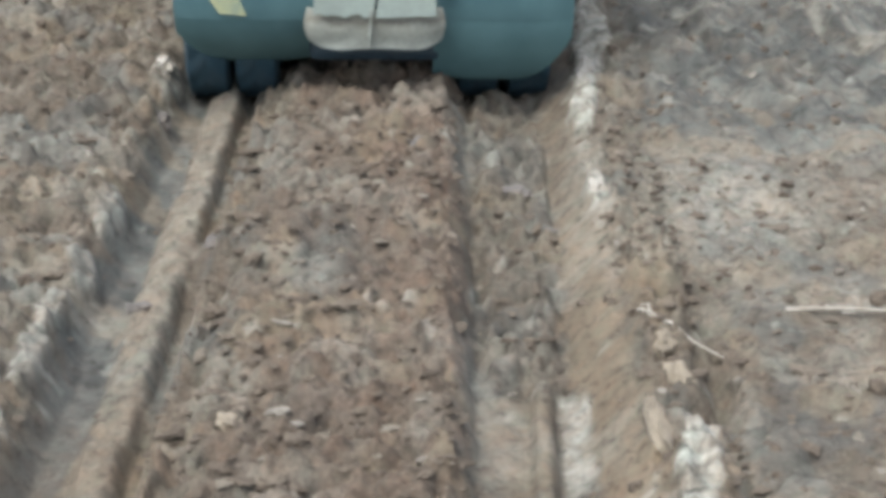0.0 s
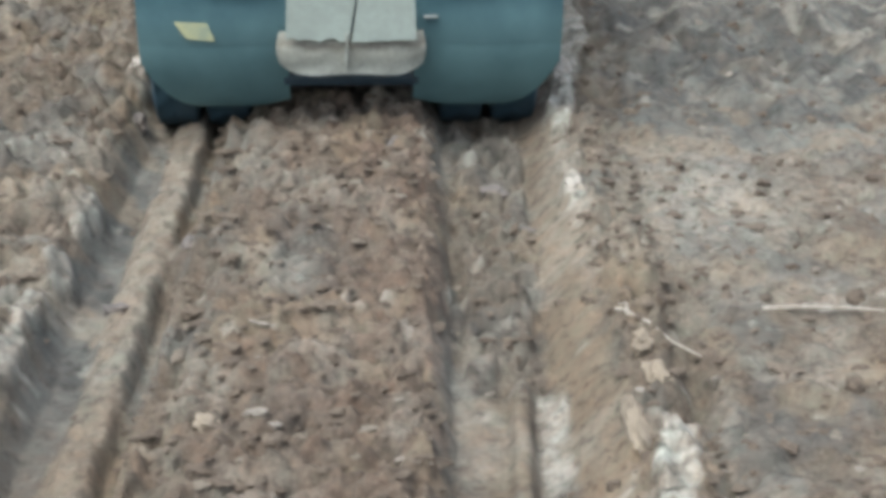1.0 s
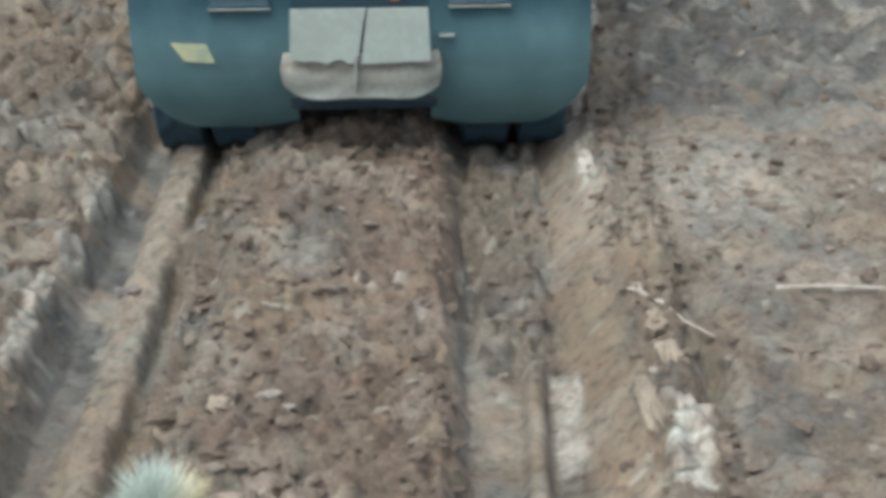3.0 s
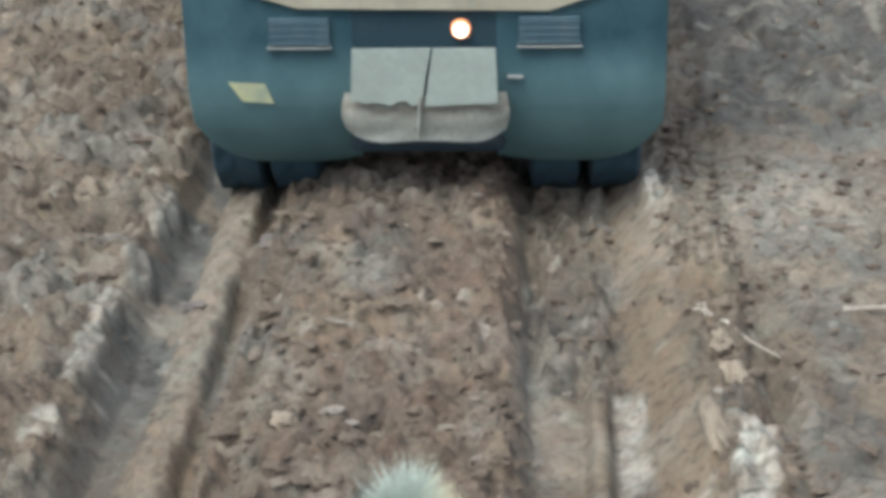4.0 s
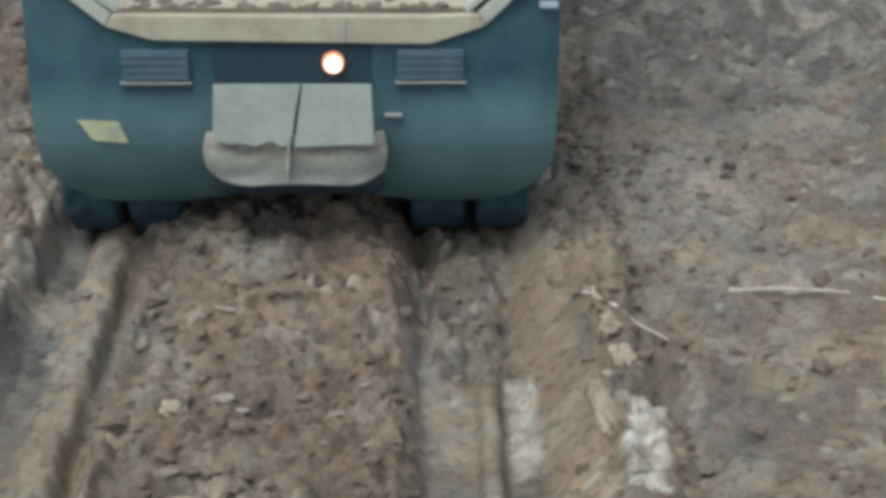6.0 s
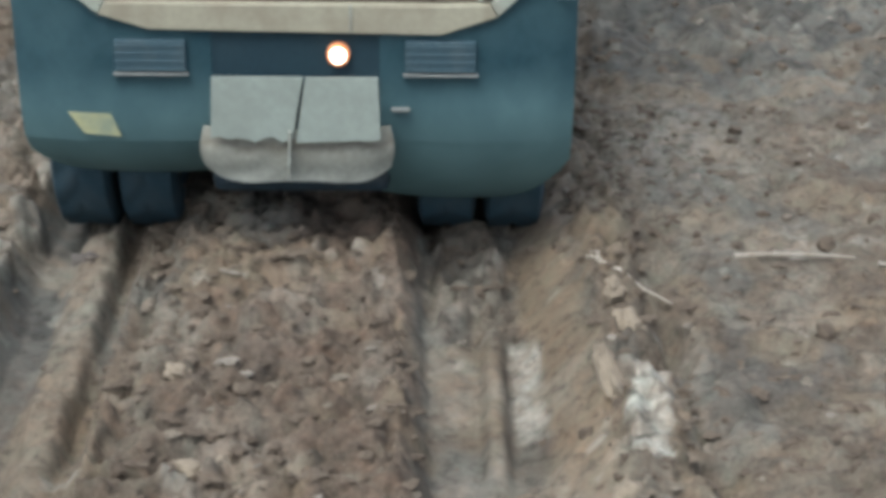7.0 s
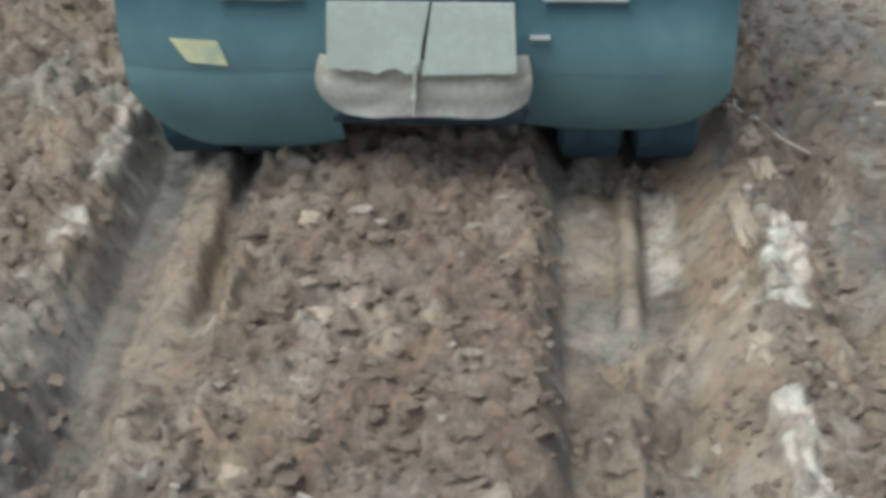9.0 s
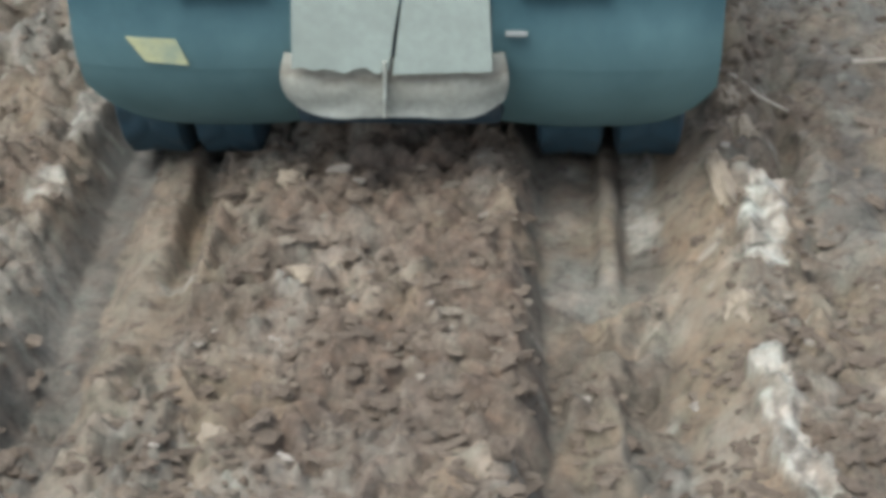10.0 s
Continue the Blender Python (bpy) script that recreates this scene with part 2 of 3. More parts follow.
# the cross-section of the track: outer bank, dual-tyre rut, middle mound, dual-tyre rut, bank
ACROSS = (-4.0, -2.6, -1.90, -1.78, -1.71, -1.655, -1.60, -1.50, -1.475, -1.445, -1.36, -1.285, -1.26, -1.235, -1.19, -1.160, -1.05, -0.95, -0.6, -0.2,
          0.00, 0.06, 0.10, 0.155, 0.36, 0.39, 0.45, 0.49, 0.60, 0.66, 0.80, 0.92, 1.06, 1.17, 1.35, 2.2, 4.5)
HIGH = (0.10, 0.10, 0.08, 0.06, 0.02, -0.09, -0.160, -0.175, -0.165, -0.110, -0.085, -0.075, -0.095, -0.17, -0.17, -0.085, -0.045, 0.02, 0.05, 0.04,
        0.050, 0.035, -0.04, -0.15, -0.15, -0.148, -0.148, -0.15, -0.14, -0.09, 0.04, 0.08, 0.06, 0.01, 0.04, 0.06, 0.12)


# the way along that cross-section, so that clods keep their shape on its slopes
ALONG = np.concatenate([[0.0], np.cumsum(np.hypot(np.diff(ACROSS), 1.4 * np.diff(HIGH)))]) - 4.2


MIDST, PITCH = (np.array(ACROSS[1:]) + np.array(ACROSS[:-1])) / 2, np.abs(np.diff(HIGH) / np.diff(ACROSS))


CRUSTS = ((1.03, 6.30, 0.045, 0.09), (1.00, 6.12, 0.055, 0.10), (0.985, 5.93, 0.060, 0.11), (0.96, 5.75, 0.050, 0.08), (0.875, 5.00, 0.042, 0.09), (0.885, 4.80, 0.055, 0.10),
          (0.89, 4.58, 0.045, 0.11), (0.945, 4.42, 0.040, 0.12), (0.84, 10.25, 0.045, 0.22), (0.89, 10.75, 0.05, 0.25), (0.95, 11.35, 0.06, 0.35), (1.04, 12.1, 0.07, 0.5),
          (0.83, 9.0, 0.045, 0.13), (-1.74, 11.0, 0.055, 0.22), (-1.72, 8.78, 0.05, 0.18), (-1.72, 8.0, 0.045, 0.11), (-1.77, 7.48, 0.045, 0.14),
          (-1.75, 7.12, 0.04, 0.12), (-1.76, 6.85, 0.04, 0.10), (-1.80, 6.30, 0.06, 0.10))


def crust(x, y):
    """Ragged cakes of dried pale clay along the edges."""
    rx, ry = 0.026 * fbm(x * 8, y * 6, 85, 3), 0.05 * fbm(x * 7 + 7, y * 5, 88, 3)
    total = np.zeros_like(x)
    for cx, cy, a, b in CRUSTS:
        total = np.maximum(total, 1 - (((x + rx - cx) / a) ** 2 + ((y + ry - cy) / b) ** 2) / 2.7)
    return step(0.0, 0.35, total)


SETTLE_X = (-4, -3, -2.2, -1.95, -1.8, -1.72, -1.66, -1.6, -1.5, -1.36, -1.28, -1.22, -1.15, -1.05, -0.9, -0.6, -0.2, 0.02, 0.1, 0.15, 0.3, 0.5, 0.66, 0.74, 0.82, 0.95, 1.1, 1.2, 1.4, 2.2, 4)
SETTLE = (0.066, 0.056, 0.064, 0.041, 0.060, 0.035, 0.010, 0.002, 0.008, 0.003, 0.001, 0.021, 0.014, 0.070, 0.057, 0.064, 0.047, 0.039, 0.010, 0.009, 0.014, 0.045, 0.001, 0.001, 0.028, 0.081, 0.037, 0.015, 0.023, 0.028, 0.019)


def ledges(x, y, size, seed):
    """Broken steps of turned earth: steep towards the camera to look dark, gentle behind."""
    phase = y / size + 1.3 * fbm(x * 0.30 / size, y * 0.22 / size, seed, 3, 0.6)
    row = np.floor(phase)
    f = phase - row
    big = 0.5 + 0.5 * perlin(x * 0.45 / size, row * 0.73 + 0.31, seed + 5) * 1.6
    return size * np.clip(big, 0, 1.2) * step(0.0, 0.36, f) * (1 - step(0.40, 1.0, f))


def height(x, y):
    near = np.clip(1 - np.maximum(np.abs(x) - 8, np.abs(y - 9) - 14) / 20, 0.0, 1)
    wob = 0.012 * perlin(y * 0.9, x * 0.4 + 3.3, 11) + 0.012 * perlin(y * 3.1, x * 1.5, 12) + 0.003 * perlin(y * 9, x * 6, 13)
    wob += 0.016 * fbm(y * 2.2, x * 0.6 + 8.1, 14, 2, 0.35) * step(0.0, 0.25, -x) + 0.034 * fbm(y * 3.6, x * 1.5 + 5.7, 15, 2, 0.5) * bump_at(x, y * 0, 0.09, 0, 0.09, 1)
    xw = x + wob
    base = np.interp(xw, ACROSS, HIGH)
    # near by, the slab is smeared into a slope towards the rut
    smear = 0.85 * (1 - step(6.2, 7.1, y)) * (xw > -1.60) * (xw < -1.28)
    base = base * (1 - smear) + smear * np.interp(xw, (-1.60, -1.46, -1.34, -1.28), (-0.165, -0.15, -0.085, -0.075))
    rut_l = step(-1.67, -1.59, xw) * (1 - step(-1.19, -1.10, xw))
    rut_r = step(0.09, 0.15, xw) * (1 - step(0.78, 0.92, xw))
    rut = np.maximum(rut_l, rut_r)
    # ridges squeezed up between twin tyres come and go
    ridge = np.maximum(step(5.75, 6.0, y) * (1 - step(6.95, 7.15, y)) + 0.6 * step(4.6, 4.9, y) * (1 - step(5.05, 5.35, y)), 0.60 * step(-0.2, 0.2, perlin(y * 0.8, 0 * y + 0.5, 21)))
    base += 0.075 * ridge * np.exp(-((x - 0.43 + 0.5 * wob - 0.04 * (y - 6.5)) / 0.048) ** 4)
    # the groove beside the slab is broken in places and peters out in rubble
    fill = np.clip(bump_at(x, y, -1.15, 8.45, 0.3, 0.28) + 0.55 * bump_at(x, y, -1.2, 6.85, 0.3, 0.12) + (1 - step(5.5, 6.3, y)), 0, 1)
    base = np.where((xw > -1.30) & (xw < -1.0), base * (1 - fill) + fill * np.interp(xw, (-1.30, -1.0), (-0.085, -0.01)), base)
    # the slab itself is chipped and broken across
    base += bump_at(x, y * 0, -1.37, 0, 0.10, 1) * (0.030 * fbm(y * 2.8, x * 5.0, 16, 3, 0.6) - 0.05 * bump_at(x, y, -1.37, 8.22, 0.2, 0.09) - 0.04 * bump_at(x, y, -1.36, 9.35, 0.2, 0.07) - 0.045 * bump_at(x, y, -1.38, 7.35, 0.2, 0.06))
    base -= 0.08 * bump_at(xw, y, -1.44, 8.10, 0.07, 0.06) + 0.04 * bump_at(xw, y, -1.20, 8.80, 0.10, 0.05)
    bow = y - 1.9 * (x - 0.24) ** 2
    base += 0.085 * bump_at(x, bow, 0.44, 5.52, 0.20, 0.055) - 0.06 * bump_at(x, bow, 0.42, 5.39, 0.22, 0.05) - 0.06 * bump_at(x, y, 0.36, 5.72, 0.09, 0.06)
    # pits beside the bank and the churned field
    base -= 0.13 * bump_at(x, y, 1.20, 7.42, 0.10, 0.14) + 0.14 * bump_at(x, y, 1.17, 6.75, 0.07, 0.28) + 0.12 * bump_at(x, y, 1.05, 6.50, 0.09, 0.06) + 0.08 * bump_at(x, y, 1.2, 5.6, 0.08, 0.5)
    base -= 0.10 * bump_at(x, y, -1.95, 8.45, 0.12, 0.2) + 0.07 * bump_at(x, y, -1.5, 4.95, 0.25, 0.3)
    rubble = rut_l * (1 - step(4.9, 5.5, y))
    rubble = np.clip(rubble + 1.1 * rut_r * (step(6.9, 7.2, y) + 1 - step(5.5, 5.8, y)) * (1 - step(0.55, 0.66, xw)), 0, 1)
    churn = 1 - 0.80 * rut * (1 - rubble)
    field = np.clip(step(0.95, 1.4, x) + step(1.75, 2.1, -x), 0, 1)
    cake = crust(x, y)
    steep = step(0.35, 1.1, np.interp(xw, MIDST, PITCH))
    churn = churn * (1 - 0.90 * steep)
    loose = churn * (1 - 0.45 * field * (x > 0)) * (1 - 0.85 * cake)
    u = np.interp(xw, ACROSS, ALONG) - wob + x - np.clip(x, ACROSS[0], ACROSS[-1])
    h = base + near * churn * (0.040 * fbm(u * 2.2, y * 2.2, 31, 3) + 0.024 * fbm(u * 4.8, y * 6.5, 35, 4, 0.6) * (1 - 0.3 * field))
    h += near * loose * (0.22 * lumps(u * 0.8, y, 0.19, 41) + 0.42 * lumps(u * 0.62 + 3, y, 0.10, 42) + 0.42 * lumps(u * 0.7, y + 5, 0.060, 43) + 0.26 * lumps(u * 0.8, y + 9, 0.040, 44))
    h += near * churn * (1 - field) * (1 - rut) * 0.022 * fbm(u * 4.2, y * 9.5, 47, 3)
    # crumbled side of the groove, and a lumpy crest on the slab
    side = (1 - 0.8 * steep) * step(-1.19, -1.13, xw) * (1 - step(-1.0, -0.92, xw)) * (0.35 + 0.65 * (1 - step(8.6, 9.4, y)))
    slab_top = (1 - 0.8 * steep) * step(-1.46, -1.43, xw) * (1 - step(-1.28, -1.26, xw)) * (0.55 + 0.35 * (1 - step(7.4, 8.6, y)))
    h += near * side * (0.34 * lumps(u, y, 0.10, 171) + 0.34 * lumps(u + 1, y, 0.055, 173) + 0.2 * ledges(u, y, 0.09, 175))
    h += near * slab_top * (0.30 * lumps(u, y * 0.8, 0.10, 177) + 0.25 * lumps(u, y + 2, 0.05, 179) - 0.02 * step(0.0, 0.3, perlin(y * 5, 0 * y + 0.7, 181)))
    turned = loose * (1 - rut) * (1 - 0.55 * field * (x > 0))
    h += near * turned * (0.40 * ledges(u, y, 0.135, 141) + 0.46 * ledges(u + 4, y + 3, 0.080, 151) + 0.22 * ledges(u + 7, y + 1, 0.21, 155))
    h -= near * loose * (1 - 0.7 * field) * 0.036 * step(0.15, 0.40, fbm(u * 8.0, y * 12, 55, 2))
    h -= near * loose * 0.045 * step(0.25, 0.50, fbm(u * 4.5, y * 6.0, 51, 2))
    h += near * 0.16 * field * (x > 0) * np.abs(fbm(u * 1.3, y * 1.1, 61, 4)) * step(9.3, 11.0, y)
    bank = (1 - 0.5 * steep) * step(0.74, 0.84, xw) * (1 - step(1.04, 1.14, xw)) * (1 - step(8.3, 9.0, y))
    h += near * bank * (0.28 * lumps(u, y * 0.7, 0.15, 46) + 0.24 * lumps(u + 2, y * 0.8, 0.08, 48))
    h += near * rut_r * (1 - step(0.52, 0.62, xw)) * step(6.9, 7.3, y) * (0.28 * lumps(u, y, 0.15, 49) + 0.28 * lumps(u + 3, y, 0.08, 50) - 0.055 * step(0.15, 0.4, fbm(u * 5, y * 5, 57, 2)))
    heap = step(-2.2, -1.9, x) * (1 - step(-1.1, -0.95, x)) * (1 - step(4.95, 5.45, y)) * step(2.5, 3.5, y)
    h += near * heap * (0.05 + 0.36 * lumps(u, y, 0.17, 131) + 0.38 * lumps(u + 1, y, 0.09, 133) + 0.3 * lumps(u, y + 2, 0.05, 135))
    h += near * cake * (0.055 + 0.26 * lumps(u, y * 0.8, 0.09, 161) + 0.2 * lumps(u, y, 0.045, 163) + 0.24 * ledges(u, y, 0.06, 167))
    # the loose earth lies in the profile, not on top of it
    return h - near * np.interp(x, SETTLE_X, SETTLE)


def soil(x, y):
    """How grey (soaked ground and the shaded rut wall), how clayey and how pale the earth is."""
    rag = 0.05 * fbm(x * 6, y * 4, 71, 3)
    patch = fbm(x * 1.6, y * 1.2, 75, 3)
    xw = x + 0.03 * perlin(y * 0.9, x * 0.4 + 3.3, 11) + rag
    # grey mud; the left rut wall's shade is painted in as well
    wet_shade = 1.0 * step(-1.72, -1.64, xw) * (1 - step(-1.48, -1.44, xw)) + 0.6 * step(0.08, 0.14, xw) * (1 - step(0.58, 0.70, xw)) * (0.3 + 0.7 * step(-0.3, 0.2, patch)) * (0.45 + 0.55 * step(5.8, 7.0, y))
    wet_shade = np.maximum(wet_shade, 1.0 * step(1.05, 1.35, x - 0.12 * patch) * step(9.2, 10.0, y - 0.5 * patch) * step(-0.75, -0.1, patch + 0.35))
    wet_shade = np.maximum(wet_shade, 0.6 * step(0.15, 0.45, patch) * (1 - 0.6 * step(-1.0, -0.9, x) * (1 - step(0.05, 0.1, x))))
    wet_shade = wet_shade * (1 - 0.5 * (1 - step(6.2, 7.2, y)) * step(0.9, 1.1, -x))
    wet_shade = np.maximum(wet_shade, 0.8 * bump_at(x + 3 * rag, y, -1.85, 4.85, 0.4, 0.4))
    wet_shade = np.maximum(wet_shade, 0.7 * bump_at(x, y, -0.55, 8.1, 0.22, 0.7))
    clay = 0.8 * step(0.56, 0.66, xw) * (1 - step(0.76, 0.92, xw)) * (1 - 0.7 * step(8.6, 9.6, y))
    pale_slab = 0.20 * (0.4 + 0.6 * step(6.6, 7.4, y)) * step(-1.48, -1.45, xw) * (1 - step(-1.27, -1.24, xw))
    clay = np.maximum(clay, 0.85 * bump_at(x, y, 0.98, 7.75, 0.14, 0.5))
    clay = np.maximum(clay, 0.40 * step(-1.48, -1.45, xw) * (1 - step(-1.27, -1.24, xw)))
    clay = np.maximum(clay, 0.9 * bump_at(x, y - 1.9 * (x - 0.24) ** 2, 0.44, 5.52, 0.22, 0.06))
    clay = np.maximum(clay, 0.8 * bump_at(xw, y, 0.425, 6.35, 0.045, 0.6))
    clay = np.maximum(clay, 0.7 * bump_at(x, y, -0.95, 4.7, 0.07, 0.6))
    clay = np.maximum(clay, 0.5 * step(0.2, 0.5, fbm(x * 2.1 + 9, y * 1.7, 81, 2)))
    pale = (0.72 - 0.30 * step(0.0, 0.35, fbm(x * 7, y * 6, 93, 3))) * step(0.49, 0.53, x + 0.3 * rag) * (1 - step(0.61, 0.65, x + 0.3 * rag)) * step(6.05, 6.35, y + rag) * (1 - step(6.94, 7.02, y + 0.5 * rag)) + 1.0 * bump_at(x + rag - 0.10 * (y - 10.6), y, 0.88, 11.1, 0.075, 1.2)
    pale += 0.7 * bump_at(x, y + rag, 1.95, 7.57, 0.32, 0.05) + 0.45 * bump_at(x + rag, y, 1.55, 8.9, 0.55, 0.9)
    pale += 0.6 * bump_at(x + rag, y, 0.83, 9.0, 0.06, 0.5)
    pale = np.maximum(np.clip(pale, 0, 1), 0.4 * step(0.55, 0.95, fbm(x * 4.5, y * 4.2, 91, 3)))
    red = 0.9 * step(-0.5, -0.25, x + 0.4 * rag) * (1 - step(0.05, 0.12, xw)) * step(6.2, 7.2, y + 0.6 * patch) + 0.75 * step(-0.95, -0.8, xw) * (1 - step(0.08, 0.12, xw))
    red = np.maximum(red, 0.35 * step(1.6, 2.1, x) * step(8.6, 9.2, y) * (1 - step(9.8, 10.4, y)))
    red = np.maximum(red, 0.3 * step(0.0, 0.5, fbm(x * 1.7 + 5, y * 1.5, 121, 3)))
    mott = fbm(x * 2.4 + 2, y * 1.5, 111, 3)
    far = step(1.0, 1.4, x) * step(9.9, 10.8, y)
    wet_shade = np.maximum(wet_shade, 0.8 * far) * (1 - 0.30 * far * step(0.0, 0.35, mott))
    clay = clay * (1 - 0.75 * far)
    pale = np.maximum(pale, 0.32 * far * step(0.1, 0.5, mott))
    pale = np.maximum(pale, pale_slab)
    pale = np.maximum(pale, (0.82 - 0.3 * step(0, 0.5, -x)) * crust(x, y) * (0.45 + 0.55 * step(-0.35, 0.05, fbm(x * 11, y * 8, 97, 3))))
    pale = np.maximum(pale, 0.20 * step(-0.1, 0.5, fbm(x * 1.9 + 4, y * 1.5, 99, 3)))
    return np.stack([np.clip(wet_shade, 0, 1), np.clip(clay, 0, 1), pale * (0.55 + 0.45 * step(-0.45, 0.1, fbm(x * 9, y * 9, 95, 2))), np.clip(red, 0, 1)], -1)


def spread(lo, hi, first, last, far):
    """Even small steps over the place, ever longer ones out to the horizon."""
    s = [lo]
    while s[-1] < hi:
        s.append(s[-1] + first + (last - first) * (s[-1] - lo) / (hi - lo))
    up, down, d = [s[-1]], [lo], 0.05
    while d < far:
        up.append(up[-1] + d)
        down.append(down[-1] - d)
        d *= 1.004 if len(up) < 130 else 1.45
    return np.array(down[:0:-1] + s + up[1:])


def build_ground():
    xs, ys = spread(-4.6, 5.0, 0.015, 0.015, 1200), spread(4.1, 17.5, 0.013, 0.034, 1200)
    gx, gy = np.meshgrid(xs, ys)
    x, y = gx.ravel(), gy.ravel()
    z = height(x, y)
    n, m = len(xs), len(ys)
    idx = np.arange(n * m).reshape(m, n)
    quads = np.stack([idx[:-1, :-1], idx[:-1, 1:], idx[1:, 1:], idx[1:, :-1]], -1).reshape(-1, 4)
    me = bpy.data.meshes.new("ground")
    me.vertices.add(n * m)
    me.vertices.foreach_set("co", np.stack([x, y, z], -1).ravel().astype(np.float32))
    me.loops.add(quads.size)
    me.loops.foreach_set("vertex_index", quads.ravel().astype(np.int32))
    me.polygons.add(len(quads))
    me.polygons.foreach_set("loop_start", (np.arange(len(quads)) * 4).astype(np.int32))
    me.polygons.foreach_set("use_smooth", np.ones(len(quads), bool))
    me.update(calc_edges=True)
    layer = me.color_attributes.new("soil", "FLOAT_COLOR", "POINT")
    layer.data.foreach_set("color", soil(x, y).ravel().astype(np.float32))
    me.materials.append(MUD)
    return tagged(new("ground", me), "churned brown mud with two deep twin-tyre ruts", "ground", kind="structure")


build_ground()


def at(x, y):
    return float(height(np.array([x]), np.array([y]))[0])


def lump_mesh(rng, squash=0.7, detail=2, rough=0.22):
    bm = bmesh.new()
    bmesh.ops.create_icosphere(bm, subdivisions=detail, radius=1.0)
    off = Vector(rng.uniform(-50, 50, 3))
    for v in bm.verts:
        n = noise.fractal(v.co * 1.3 + off, 0.8, 2.0, 3)
        v.co *= 1 + rough * 2 * n
        v.co.z *= squash
    return bm


def scatter_clods(count=3600):
    """Crumbs and clods of mud lying all over, out of the tyre lanes."""
    rng = np.random.RandomState(5)
    shapes = []
    for k in range(9):
        bm = lump_mesh(rng, 0.75, 2, 0.38)
        bm.verts.ensure_lookup_table()
        shapes.append((np.array([v.co[:] for v in bm.verts]), np.array([[v.index for v in f.verts] for f in bm.faces])))
        bm.free()
    x = rng.uniform(-4.2, 4.6, count * 2)
    y = 4.2 + 11 * rng.uniform(0, 1, count * 2) ** 1.3
    lanes = ((x > -1.68) & (x < -1.15)) | ((x > 0.12) & (x < 0.74))
    keep = np.where((~lanes | (rng.uniform(size=count * 2) < 0.12)) & ((x < 1.3) | (rng.uniform(size=count * 2) < 0.55)))[0][:count]
    x, y = x[keep], y[keep]
    bare = crust(x, y) < 0.2
    x, y = x[bare], y[bare]
    z = height(x, y)
    size = 0.008 + 0.028 * rng.uniform(0, 1, len(x)) ** 3.5
    flat = np.ones(len(x))
    # flat broken crumbs, thick on the middle mound and the near banks
    cx, cy = rng.uniform(-3.0, 3.2, 15000), 4.3 + 6.2 * rng.uniform(0, 1, 15000) ** 1.35
    thick = np.where((cx > -1.17) & (cx < 1.2), 0.62, 0.20) * np.where((cx > -1.70) & (cx < -1.20) & (cy > 5.6), 0.03, 1)
    good = rng.uniform(size=15000) < thick
    good &= ((cx < 0.09) | (cx > 0.86) | ((cx > 0.2) & (cx < 0.80) & (cy < 5.3)) | ((cx > 0.16) & (cx < 0.6) & (cy > 6.9) & (cy < 9.2) & (rng.uniform(size=15000) < 0.35))) & (crust(cx, cy) < 0.2) & (fbm(cx * 3, cy * 3, 191, 2) > -0.30)
    cx, cy = cx[good], cy[good]
    x, y, z = np.append(x, cx), np.append(y, cy), np.append(z, height(cx, cy))
    size = np.append(size, 0.010 + 0.022 * rng.uniform(0, 1, len(cx)) ** 1.8)
    flat = np.append(flat, np.full(len(cx), 0.60))
    verts, faces, base = [], [], 0
    for k in range(len(x)):
        v, f = shapes[k % 9]
        a = rng.uniform(0, 6.28) if flat[k] == 1 else rng.normal() * 0.5
        s = size[k] * rng.uniform(0.7, 1.4, 3) * np.array([1 / flat[k], 1, flat[k]])
        p = v * s
        p = np.stack([p[:, 0] * math.cos(a) - p[:, 1] * math.sin(a) + x[k], p[:, 0] * math.sin(a) + p[:, 1] * math.cos(a) + y[k], p[:, 2] + z[k] + (-0.25 if flat[k] == 1 else -0.42) * s[2]], -1)
        verts.append(p)
        faces.append(f + base)
        base += len(v)
    me = bpy.data.meshes.new("mud_clods")
    me.from_pydata(np.concatenate(verts).tolist(), [], np.concatenate(faces).tolist())
    me.materials.append(CLOD)
    tagged(new("mud_clods", me), "loose brown crumbs and clods of dry mud", "clods", kind="stuff")


scatter_clods()


# ---- lumps, rocks and twigs beside the ruts ----
def lump(name, x, y, size, mat, label, category, seed, turn=0, sink=0.52, rough=0.3):
    rng = np.random.RandomState(seed)
    bm = lump_mesh(rng, 1.0, 4, rough)
    off = Vector(rng.uniform(-9, 9, 3))
    for v in bm.verts:
        v.co *= 1 + 0.09 * noise.fractal(v.co * 4 + off, 0.7, 2.0, 3)
    for v in bm.verts:
        v.co = Vector((v.co.x * size[0], v.co.y * size[1], v.co.z * size[2]))
    ob = smooth(part(name, bm, mat), 50)
    ob.matrix_world = pose(x, y, at(x, y) + size[2] * (1 - 2 * sink), 0, 0, turn)
    return tagged(ob, label, category, group="lumps along the ruts")


